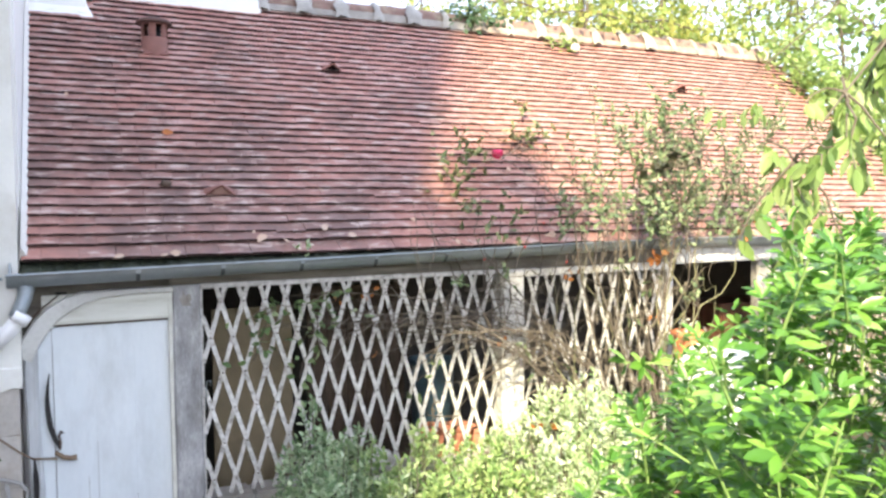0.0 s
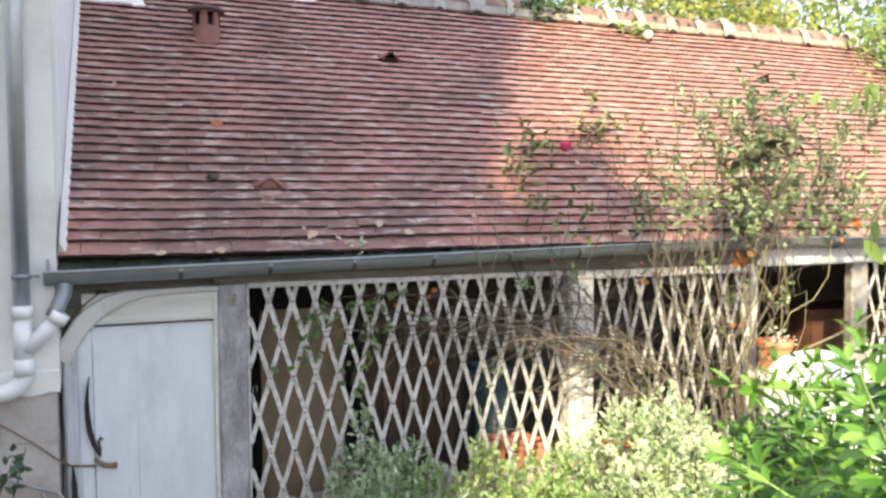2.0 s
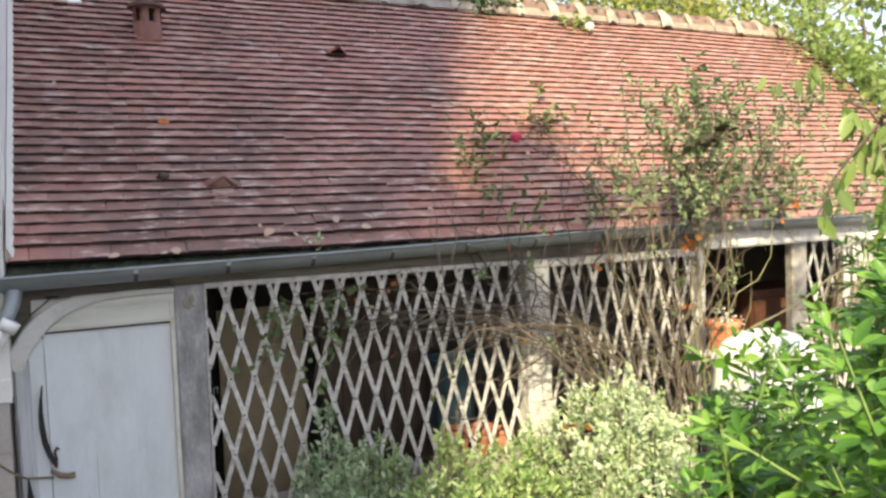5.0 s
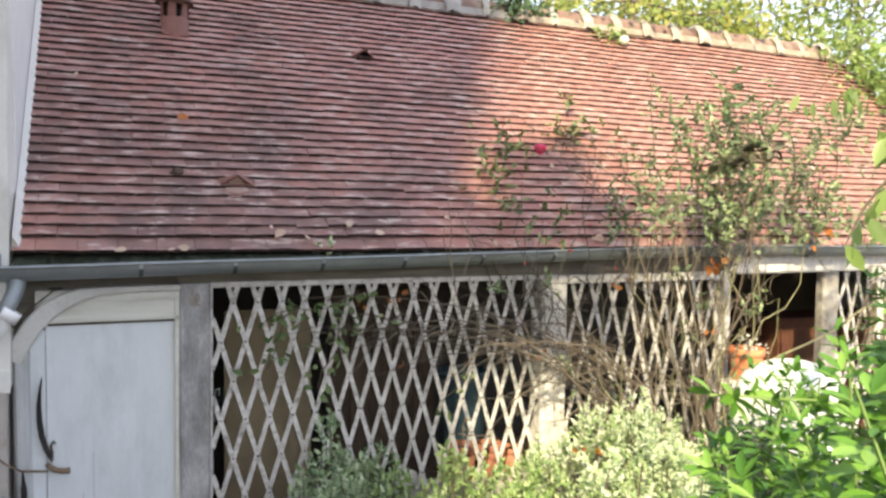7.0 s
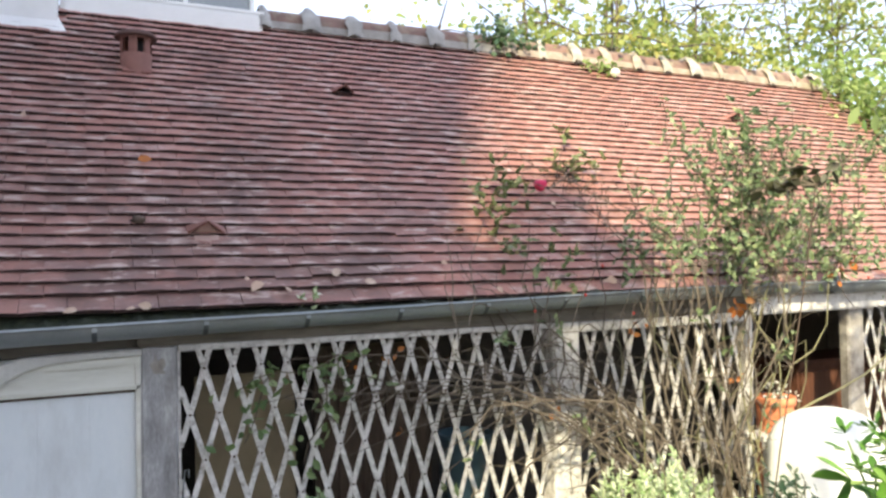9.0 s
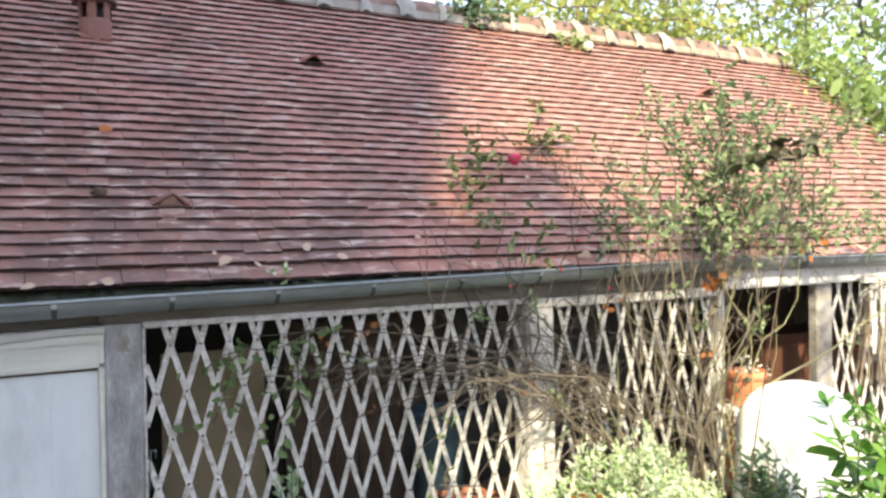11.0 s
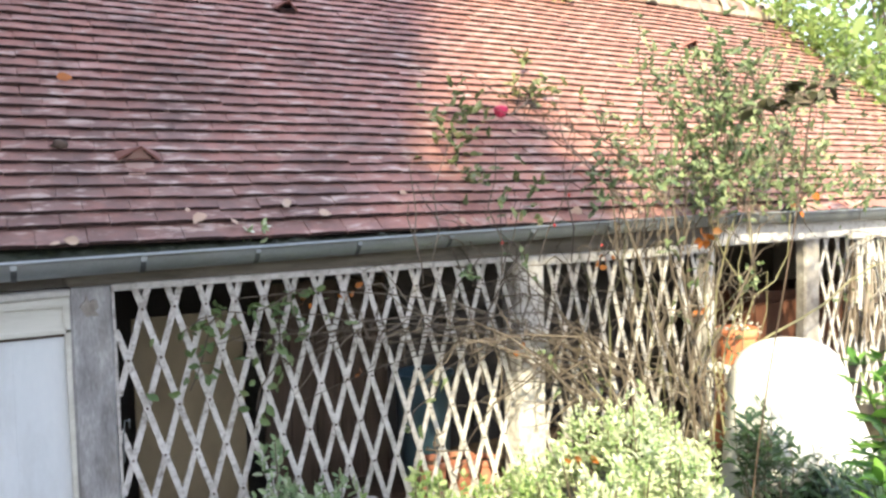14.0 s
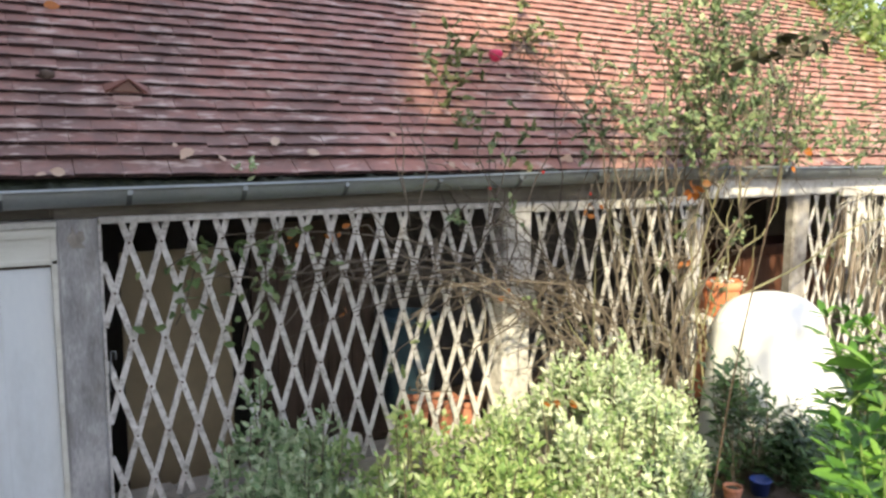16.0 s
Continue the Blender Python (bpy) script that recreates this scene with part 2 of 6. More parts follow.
slat_paint = surface("flaking_white_slats", [(0.3, 0.28, 0.255), (0.5, 0.48, 0.455), (0.6, 0.58, 0.56), (0.68, 0.665, 0.645)], 14, 70, 0.3, (0.6, 0.85), dirt=(0.17, 0.145, 0.125), dirt_scale=26, dirt_amount=0.85)
rust = surface("rusty_iron", [(0.05, 0.035, 0.03), (0.12, 0.065, 0.045)], 20, 90, 0.2, (0.6, 0.9), 0.4)
dark_iron = surface("dark_iron", [(0.015, 0.015, 0.017), (0.04, 0.038, 0.037)], 20, 90, 0.2, (0.45, 0.7), 0.5)
rope_brown = surface("bark_brown", [(0.13, 0.09, 0.06), (0.24, 0.17, 0.11)], 18, 80, 0.4)
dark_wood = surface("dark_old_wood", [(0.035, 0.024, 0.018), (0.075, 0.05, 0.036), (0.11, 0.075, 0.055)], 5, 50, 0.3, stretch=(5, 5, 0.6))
tan_board = surface("tan_board", [(0.21, 0.165, 0.1), (0.27, 0.215, 0.135)], 3, 40, 0.06, dirt=(0.13, 0.1, 0.07), dirt_amount=0.5)
blue_plastic = surface("blue_grey_plastic", [(0.05, 0.10, 0.14), (0.08, 0.15, 0.20)], 5, 40, 0.03, (0.4, 0.6))
blue_bright = surface("blue_plastic", [(0.012, 0.03, 0.14), (0.02, 0.045, 0.2)], 5, 40, 0.03, (0.35, 0.5))
# near-black base colour keeps the shed's inside dark behind the lattice
inside_wall = surface("dark_plaster", [(0.05, 0.045, 0.04), (0.10, 0.09, 0.08)], 3, 40, 0.3)
soil = surface("leaf_mould_soil", [(0.025, 0.018, 0.013), (0.05, 0.036, 0.025), (0.09, 0.066, 0.045)], 5, 60, 0.8, dirt=(0.05, 0.065, 0.03), dirt_amount=0.5)
moss = surface("dark_moss", [(0.008, 0.012, 0.008), (0.02, 0.026, 0.014), (0.055, 0.06, 0.03)], 20, 90, 0.8)
white_sheet = surface("white_sheeting", [(0.66, 0.66, 0.65), (0.74, 0.74, 0.73)], 2, 30, 0.12, (0.5, 0.7))
whitewash = surface("flaking_whitewash", [(0.42, 0.39, 0.35), (0.62, 0.6, 0.57), (0.74, 0.73, 0.71)], 9, 60, 0.35, (0.7, 0.9), dirt=(0.2, 0.165, 0.13), dirt_scale=9, dirt_amount=0.7)
reed_tan = surface("tan_split_reed", [(0.08, 0.058, 0.042), (0.17, 0.132, 0.098), (0.34, 0.29, 0.235)], 9, 60, 0.3, vary="object", share=0.6, stretch=(4, 4, 0.8))
brown_bark = surface("rose_cane_bark", [(0.05, 0.038, 0.03), (0.105, 0.082, 0.062), (0.2, 0.168, 0.13)], 12, 60, 0.3, vary="island", share=0.5)
green_cane = surface("green_cane", [(0.08, 0.08, 0.04), (0.18, 0.17, 0.09), (0.32, 0.29, 0.18)], 8, 60, 0.2, vary="island", share=0.6)
pale_cane = surface("pale_dry_cane", [(0.12, 0.105, 0.09), (0.22, 0.2, 0.175), (0.38, 0.36, 0.33)], 8, 60, 0.2, vary="island", share=0.6)
tree_bark = surface("tree_bark", [(0.07, 0.055, 0.04), (0.15, 0.12, 0.09)], 12, 60, 0.5)

leaf_variegated = leafy("variegated_leaves", [(0.1, 0.19, 0.06), (0.25, 0.36, 0.15), (0.48, 0.57, 0.34), (0.73, 0.77, 0.6), (0.54, 0.63, 0.39)], 0.3)
leaf_green = leafy("pale_tipped_green_leaves", [(0.08, 0.16, 0.045), (0.2, 0.31, 0.1), (0.38, 0.48, 0.2), (0.6, 0.65, 0.38)], 0.3)
leaf_sage = leafy("grey_green_leaves", [(0.06, 0.12, 0.05), (0.17, 0.26, 0.12), (0.36, 0.44, 0.26), (0.6, 0.65, 0.48)], 0.25)
leaf_mock = leafy("mock_orange_leaves", [(0.028, 0.09, 0.015), (0.07, 0.18, 0.025), (0.15, 0.31, 0.045), (0.32, 0.49, 0.13)], 0.34, 0.36)
leaf_lime = leafy("light_green_leaves", [(0.12, 0.2, 0.05), (0.25, 0.35, 0.1), (0.42, 0.5, 0.22)], 0.5, 0.4)
leaf_rose = leafy("rose_leaves", [(0.06, 0.1, 0.055), (0.14, 0.2, 0.095), (0.25, 0.32, 0.16), (0.42, 0.45, 0.24)], 0.35)
leaf_olive = leafy("olive_rose_leaves", [(0.05, 0.075, 0.035), (0.12, 0.16, 0.07), (0.23, 0.27, 0.12), (0.32, 0.25, 0.14)], 0.3)
leaf_trail = leafy("trailing_leaves", [(0.07, 0.13, 0.05), (0.17, 0.25, 0.1), (0.3, 0.37, 0.18)], 0.4)
leaf_autumn = leafy("yellow_green_autumn_leaves", [(0.13, 0.2, 0.05), (0.24, 0.31, 0.08), (0.38, 0.41, 0.11), (0.47, 0.39, 0.12)], 0.5)
leaf_ivy = leafy("ivy_leaves", [(0.03, 0.07, 0.03), (0.07, 0.13, 0.06), (0.13, 0.2, 0.09)], 0.25)
green_stem = surface("fresh_green_stem", [(0.12, 0.2, 0.05), (0.22, 0.31, 0.1)], 8, 60, 0.1)
leaf_dark = leafy("dark_evergreen_leaves", [(0.012, 0.03, 0.012), (0.03, 0.066, 0.024), (0.07, 0.12, 0.05)], 0.15, 0.32)
# brown-green lowered so the shoot looks shaded before the sunlit roof
leaf_dusk = leafy("shaded_brown_green_leaves", [(0.03, 0.028, 0.016), (0.055, 0.055, 0.026), (0.085, 0.08, 0.04)], 0.15, 0.5)
leaf_orange = leafy("orange_dead_leaves", [(0.30, 0.11, 0.03), (0.48, 0.16, 0.03), (0.36, 0.2, 0.09)], 0.35)
leaf_fallen = leafy("fallen_leaves", [(0.30, 0.17, 0.08), (0.42, 0.28, 0.17), (0.5, 0.42, 0.33), (0.28, 0.12, 0.06)], 0.2, 0.7)
leaf_pale = leafy("pale_fallen_leaves", [(0.4, 0.2, 0.12), (0.45, 0.28, 0.19), (0.52, 0.4, 0.31), (0.6, 0.53, 0.45)], 0.2, 0.7)
petal_pink = leafy("magenta_petals", [(0.55, 0.01, 0.08), (0.7, 0.03, 0.14), (0.75, 0.2, 0.3)], 0.3, 0.5)
petal_white = leafy("white_petals", [(0.75, 0.75, 0.66), (0.85, 0.84, 0.78)], 0.3, 0.5)
hip_red = surface("red_rose_hip", [(0.5, 0.02, 0.015), (0.6, 0.04, 0.02)], 10, 40, 0, (0.25, 0.35))


# ---- building blocks ----
class Bag:
    """Collects vertices and faces for one mesh."""

    def __init__(self):
        self.v, self.f = [], []

    def add(self, verts, faces, m=None):
        o = len(self.v)
        self.v += [tuple(m @ Vector(p)) if m else tuple(p) for p in verts]
        self.f += [tuple(i + o for i in f) for f in faces]
        return self

    def box(self, x0, x1, y0, y1, z0, z1, bevel=0.0, m=None):
        bm = bmesh.new()
        bmesh.ops.create_cube(bm, size=1)
        for p in bm.verts:
            p.co = Vector(((x0 + x1) / 2 + p.co.x * (x1 - x0), (y0 + y1) / 2 + p.co.y * (y1 - y0), (z0 + z1) / 2 + p.co.z * (z1 - z0)))
        if bevel:
            bmesh.ops.bevel(bm, geom=bm.edges[:], offset=bevel, segments=2, affect="EDGES")
        bm.verts.index_update()
        self.add([p.co for p in bm.verts], [[q.index for q in f.verts] for f in bm.faces], m)
        bm.free()
        return self

    def tube(self, points, radii, sides=6, caps=True):
        pts = [Vector(p) for p in points]
        if not hasattr(radii, "__len__"):
            radii = [radii] * len(pts)
        rings, ref = [], None
        for i, p in enumerate(pts):
            d = (pts[min(i + 1, len(pts) - 1)] - pts[max(i - 1, 0)])
            d = d.normalized() if d.length > 1e-9 else Vector((0, 0, 1))
            if ref is None:
                ref = d.orthogonal().normalized()
            ref = (ref - d * ref.dot(d))
            ref = ref.normalized() if ref.length > 1e-6 else d.orthogonal().normalized()
            side = d.cross(ref)
            rings.append([p + radii[i] * (math.cos(a) * ref + math.sin(a) * side) for a in (2 * math.pi * k / sides for k in range(sides))])
        faces = [(i * sides + k, i * sides + (k + 1) % sides, (i + 1) * sides + (k + 1) % sides, (i + 1) * sides + k) for i in range(len(pts) - 1) for k in range(sides)]
        if caps:
            faces += [tuple(range(sides - 1, -1, -1)), tuple((len(pts) - 1) * sides + k for k in range(sides))]
        return self.add([p for r in rings for p in r], faces)

    def lathe(self, profile, sides=24, m=None, sweep=2 * math.pi):
        verts = [(r * math.cos(sweep * k / sides), r * math.sin(sweep * k / sides), z) for r, z in profile for k in range(sides)]
        faces = [(i * sides + k, i * sides + (k + 1) % sides, (i + 1) * sides + (k + 1) % sides, (i + 1) * sides + k) for i in range(len(profile) - 1) for k in range(sides)]
        return self.add(verts, faces, m)

    def strip(self, rows):
        """A sheet through rows of points, all rows of one length."""
        w = len(rows[0])
        faces = [(i * w + k, i * w + k + 1, (i + 1) * w + k + 1, (i + 1) * w + k) for i in range(len(rows) - 1) for k in range(w - 1)]
        return self.add([p for r in rows for p in r], faces)

    def mesh(self, name, material, smooth=False):
        me = bpy.data.meshes.new(name)
        me.from_pydata(self.v, [], self.f)
        me.materials.append(material)
        if smooth:
            me.polygons.foreach_set("use_smooth", [True] * len(me.polygons))
        me.update()
        return me


def thing(name, label, category, at=(0, 0, 0), group="", kind=""):
    return tagged(place(new(name), at), label, category, group, kind)


def place(ob, at):
    ob.location = at
    return ob


def part(name, bag, material, parent=None, label="", smooth=False, at=None, kind=""):
    ob = new(name, bag.mesh(name, material, smooth))
    if parent:
        ob.parent = parent
        if at is None:
            up = parent
            off = Vector((0, 0, 0))
            while up:
                off += up.location
                up = up.parent
            ob.location = -off
    if at is not None:
        ob.location = at
    return tagged(ob, label, kind=kind)


def solid(name, bag, material, label, category, kind="", group="", smooth=False):
    return tagged(new(name, bag.mesh(name, material, smooth)), label, category, group, kind)


# leaf outlines: x across, y along, z the fold
OVAL = ([(0, 0, 0), (-0.2, 0.28, 0.05), (0.2, 0.28, 0.05), (0, 0.4, -0.02), (-0.2, 0.65, 0.04), (0.2, 0.65, 0.04), (0, 1, -0.05)],
        [(0, 3, 1), (0, 2, 3), (1, 3, 4), (3, 2, 5), (4, 3, 6), (3, 5, 6)])
SLIM = ([(0, 0, 0), (-0.15, 0.4, 0.03), (0.15, 0.4, 0.03), (0, 0.5, -0.02), (-0.11, 0.75, 0.02), (0.11, 0.75, 0.02), (0, 1, -0.04)],
        [(0, 3, 1), (0, 2, 3), (1, 3, 4), (3, 2, 5), (4, 3, 6), (3, 5, 6)])
BROAD = ([(0, 0, 0), (-0.14, 0.28, 0.04), (0.14, 0.28, 0.04), (0, 0.42, -0.02), (-0.19, 0.58, 0.04), (0.19, 0.58, 0.04), (-0.12, 0.83, 0.0), (0.12, 0.83, 0.0), (0, 1, -0.07)],
         [(0, 3, 1), (0, 2, 3), (1, 3, 4), (3, 2, 5), (4, 3, 6), (3, 5, 7), (6, 3, 8), (3, 7, 8)])
LEAFLET = ([(0, 0, 0), (-0.24, 0.28, 0.05), (0.24, 0.28, 0.05), (0, 0.42, -0.02), (-0.27, 0.58, 0.045), (0.27, 0.58, 0.045), (0, 1, -0.06)],
           [(0, 3, 1), (0, 2, 3), (1, 3, 4), (3, 2, 5), (4, 3, 6), (3, 5, 6)])
ROUND = ([(0, 0, 0), (-0.3, 0.2, 0.06), (0.3, 0.2, 0.06), (0, 0.45, -0.02), (-0.34, 0.55, 0.05), (0.34, 0.55, 0.05), (-0.18, 0.85, 0.0), (0.18, 0.85, 0.0), (0, 1.05, -0.08)],
         [(0, 3, 1), (0, 2, 3), (1, 3, 4), (3, 2, 5), (4, 3, 6), (3, 5, 7), (6, 3, 8), (3, 7, 8)])


def leaves(bag_name, spots, outline, material, parent, label="", kind="stuff"):
    """spots: rows of place (3), way (3), up (3), length. One mesh of separate leaves."""
    s = np.array(spots, dtype=float)
    tv, tf = np.array(outline[0], dtype=float), np.array(outline[1])
    y = s[:, 3:6] / np.maximum(np.linalg.norm(s[:, 3:6], axis=1, keepdims=True), 1e-9)
    x = np.cross(y, s[:, 6:9])
    x /= np.maximum(np.linalg.norm(x, axis=1, keepdims=True), 1e-9)
    z = np.cross(x, y)
    size = s[:, 9][:, None, None]
    v = s[:, None, :3] + size * (tv[None, :, 0:1] * x[:, None] + tv[None, :, 1:2] * y[:, None] + tv[None, :, 2:3] * z[:, None])
    f = tf[None] + (np.arange(len(s)) * len(tv))[:, None, None]
    bag = Bag()
    bag.v, bag.f = [tuple(p) for p in v.reshape(-1, 3)], [tuple(int(i) for i in t) for t in f.reshape(-1, 3)]
    return part(bag_name, bag, material, parent, label, True, kind=kind)


rng = np.random.default_rng(5)


def rand_dir(up=0.3):
    d = rng.normal(size=3)
    d[2] += up
    return d / np.linalg.norm(d)


def wander(a, b, n, sag, jitter):
    """Points from a to b, bowed upwards by sag, with a little jitter."""
    a, b = np.array(a, float), np.array(b, float)
    out = []
    w1, w2 = rng.normal(size=3) * jitter * 1.3, rng.normal(size=3) * jitter
    f1, f2 = rng.uniform(1, 2.5), rng.uniform(3, 5)
    for i in range(n + 1):
        u = i / n
        p = a + (b - a) * u + np.array((0, 0, sag * 4 * u * (1 - u)))
        p = p + w1 * math.sin(math.pi * u) * math.cos(f1 * math.pi * u) + w2 * 0.6 * math.sin(f2 * math.pi * u) * math.sin(math.pi * u)
        out.append(tuple(p))
    return out


# ---- the roof's plane ----
SLOPE = radians(42.13)
EAVE_Y, EAVE_Z = 5.024, 2.277
RIDGE_S = 3.42                     # from eave to ridge, up the slope
ROOF_X0, ROOF_X1 = 0.005, 9.0


def on_roof(x, s, n=0.0):
    return Vector((x, EAVE_Y + s * math.cos(SLOPE) - n * math.sin(SLOPE), EAVE_Z + s * math.sin(SLOPE) + n * math.cos(SLOPE)))


ROOF_TURN = Matrix(((1, 0, 0), (0, math.cos(SLOPE), -math.sin(SLOPE)), (0, math.sin(SLOPE), math.cos(SLOPE)))).to_4x4()


def roof_pose(x, s, n=0.0, spin=0.0, tip=0.0):
    return Matrix.Translation(on_roof(x, s, n)) @ ROOF_TURN @ pose(0, 0, 0, tip, 0, spin)


# ---- ground ----
g = Bag()
N = 60
xs = [-400, -150, -60, -25] + [-12 + 30 * i / N for i in range(N + 1)] + [30, 60, 150, 400]
ys = [-400, -150, -60, -25] + [-10 + 30 * i / N for i in range(N + 1)] + [30, 60, 150, 400]
g.strip([[(x, y, 0.03 * noise.noise((x * 1.3, y * 1.3, 0)) - 0.015) for x in xs] for y in ys])
ground = solid("ground", g, soil, "dark garden soil under the shrubs", "ground", "structure")

# ---- the house on the left and the building behind ----
house = thing("wall_house", "cream plastered house wall beside the shed", "wall", kind="structure")
part("front_wall", Bag().box(-7, -0.01, 4.95, 5.25, 1.55, 8.6), plaster_cream, house)
part("side_wall", Bag().box(-0.3, 0.0, 5.25, 12, 0, 8.6), plaster_white, house, "white plastered side wall over the tiles")
part("house_body", Bag().box(-7, -0.3, 5.25, 12, 0, 8.6), plaster_cream, house)
rows_z = [0, 0.32, 0.63, 0.94, 1.25, 1.555]
for i in range(5):
    x = -0.03
    while x > -2.4:
        w = rng.uniform(0.28, 0.6)
        d = rng.uniform(0, 0.004)
        part("stone", Bag().box(x - w + 0.0015, x, 4.965 - d, 5.25, rows_z[i] + 0.001, rows_z[i + 1] - 0.001, 0.004), house_stone, house)
        x -= w
part("stone_joints", Bag().box(-7, -0.035, 4.972, 5.25, 0, 1.55), house_stone, house)
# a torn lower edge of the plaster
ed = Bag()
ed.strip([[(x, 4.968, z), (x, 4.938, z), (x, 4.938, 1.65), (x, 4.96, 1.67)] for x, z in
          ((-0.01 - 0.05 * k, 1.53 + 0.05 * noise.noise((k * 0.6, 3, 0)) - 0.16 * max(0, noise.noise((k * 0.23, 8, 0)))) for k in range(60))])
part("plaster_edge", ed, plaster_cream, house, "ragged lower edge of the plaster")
# mortar fillet where the tiles meet the wall
fl = Bag()
for i in range(30):
    s0, s1 = RIDGE_S * i / 30, RIDGE_S * (i + 1) / 30
    w = 0.03
    a = [on_roof(-0.01, s0, 0.01), on_roof(0.01 + w, s0, 0.03), on_roof(0.005, s0, 0.12)]
    b = [on_roof(-0.01, s1, 0.01), on_roof(0.01 + w, s1, 0.03), on_roof(0.005, s1, 0.12)]
    fl.add(a + b, [(0, 1, 4, 3), (1, 2, 5, 4), (2, 0, 3, 5), (0, 2, 1), (3, 4, 5)])
part("mortar_fillet", fl, plaster_cream, house, "white mortar fillet along the tiles")

back = thing("building_behind", "tall plain plastered building across the garden", "building", (-1.62, -1.5, 0), kind="structure")
TURNED = Matrix.Translation((-1.62, -1.5, 0)) @ pose(0, 0, 0, 0, 0, -33.4)      # its flank stands along the sunlight
part("wall", Bag().box(-9, 0, -7, 0, 0, 14.5, 0.02, m=TURNED), plaster_cream, back)
part("roof", Bag().add([(-9.3, -7.3, 14.5), (0.0, -7.3, 14.5), (0.0, 0.0, 14.5), (-9.3, 0.3, 14.5), (-9.3, -3.5, 17), (-0.0, -3.5, 17)],
     [(0, 1, 5, 4), (2, 3, 4, 5), (0, 4, 3), (1, 2, 5), (3, 2, 1, 0)], TURNED), terracotta, back)

# ---- the shed's frame ----
shed_base = thing("wall_low", "low rough stone wall under the lattice gates", "wall", kind="structure")
for i in range(2):
    x = 1.04
    while x < 5.0:
        w = rng.uniform(0.25, 0.5)
        part("stone", Bag().box(x + 0.006, min(x + w, 5.04) - 0.006, 5.13 + rng.uniform(0, 0.02), 5.4, 0.3 * i + 0.005, 0.3 * i + 0.295, 0.015), stone, shed_base)
        x += w
part("joints", Bag().box(1.04, 5.04, 5.165, 5.38, 0, 0.58), mortar, shed_base)
solid("wall_back", Bag().box(0.0, 8.95, 7.3, 7.55, 0, 4.15), inside_wall, "dark plastered back wall inside the shed", "wall", "structure")
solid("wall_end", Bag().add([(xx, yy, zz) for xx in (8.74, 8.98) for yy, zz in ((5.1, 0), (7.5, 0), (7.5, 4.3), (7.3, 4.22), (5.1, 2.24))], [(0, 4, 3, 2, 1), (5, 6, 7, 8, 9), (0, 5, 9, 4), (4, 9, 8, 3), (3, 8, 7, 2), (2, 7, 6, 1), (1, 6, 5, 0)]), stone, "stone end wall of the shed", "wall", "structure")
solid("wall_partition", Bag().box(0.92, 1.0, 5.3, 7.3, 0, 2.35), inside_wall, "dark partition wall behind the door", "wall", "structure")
ceil = Bag()
ceil.add([on_roof(ROOF_X0, 0.1, -0.08), on_roof(ROOF_X1, 0.1, -0.08), on_roof(ROOF_X1, RIDGE_S, -0.08), on_roof(ROOF_X0, RIDGE_S, -0.08),
          on_roof(ROOF_X0, 0.1, -0.03), on_roof(ROOF_X1, 0.1, -0.03), on_roof(ROOF_X1, RIDGE_S, -0.03), on_roof(ROOF_X0, RIDGE_S, -0.03)],
         [(0, 3, 2, 1), (4, 5, 6, 7), (0, 1, 5, 4), (1, 2, 6, 5), (2, 3, 7, 6), (3, 0, 4, 7)])
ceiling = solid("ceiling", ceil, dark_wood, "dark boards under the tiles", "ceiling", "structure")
rb = Bag()
rz = on_roof(0, RIDGE_S).z
ry = on_roof(0, RIDGE_S).y
rb.add([(ROOF_X0, ry + 0.02, rz - 0.03), (ROOF_X1, ry + 0.02, rz - 0.03), (ROOF_X1, ry + 2.6, rz - 2.3), (ROOF_X0, ry + 2.6, rz - 2.3),
        (ROOF_X0, ry + 0.02, rz - 0.1), (ROOF_X1, ry + 0.02, rz - 0.1), (ROOF_X1, ry + 2.6, rz - 2.37), (ROOF_X0, ry + 2.6, rz - 2.37)],
       [(0, 1, 2, 3), (4, 7, 6, 5), (0, 4, 5, 1), (1, 5, 6, 2), (2, 6, 7, 3), (3, 7, 4, 0)])
roof_back = solid("roof_back", rb, terracotta, "far slope of the clay tile roof", "roof", "structure")

beam = thing("lintel_beam", "weathered grey timber beam under the gutter", "beam", kind="structure")
# left length wears the shade-darkened colour, the sunlit length whitewash
part("beam", Bag().box(0.84, 5.05, 5.06, 5.24, 2.085, 2.26, 0.012), beam_wood, beam)
part("beam", Bag().box(5.053, 8.9, 4.99, 5.24, 2.065, 2.205, 0.014), whitewash, beam, "flaking whitewashed beam in the sun")
part("lower_strip", Bag().box(1.036, 3.33, 5.043, 5.11, 2.057, 2.088, 0.005), slat_paint, beam, "white painted strip over the gate")
for x0, x1 in ((3.545, 5.025),):
    part("lower_strip", Bag().box(x0, x1, 5.045, 5.11, 2.02, 2.083, 0.005), slat_paint, beam, "white painted strip over the gate")


def timber_post(x0, x1, top, material, label, y0=5.05, y1=5.22):
    b = Bag()
    n = 16
    rows = []
    for i in range(n + 1):
        z = top * i / n
        w0, w1, wy = [0.006 * noise.noise((x0 * 9 + k, z * 2.2, k * 3.1)) for k in range(3)]
        c = 0.014
        a, bb, f, r = x0 + w0, x1 + w1, y0 + wy, y1
        rows.append([(a, r, z), (a, f + c, z), (a + c, f, z), (bb - c, f, z), (bb, f + c, z), (bb, r, z), (a, r, z)])
    b.strip(rows)
    b.add(rows[-1][:6], [(0, 1, 2, 3, 4, 5)])
    p = thing("wooden_post", label, "post", ((x0 + x1) / 2, y0, 0), "posts of the shed front")
    part("shaft", b, material, p)
    return p


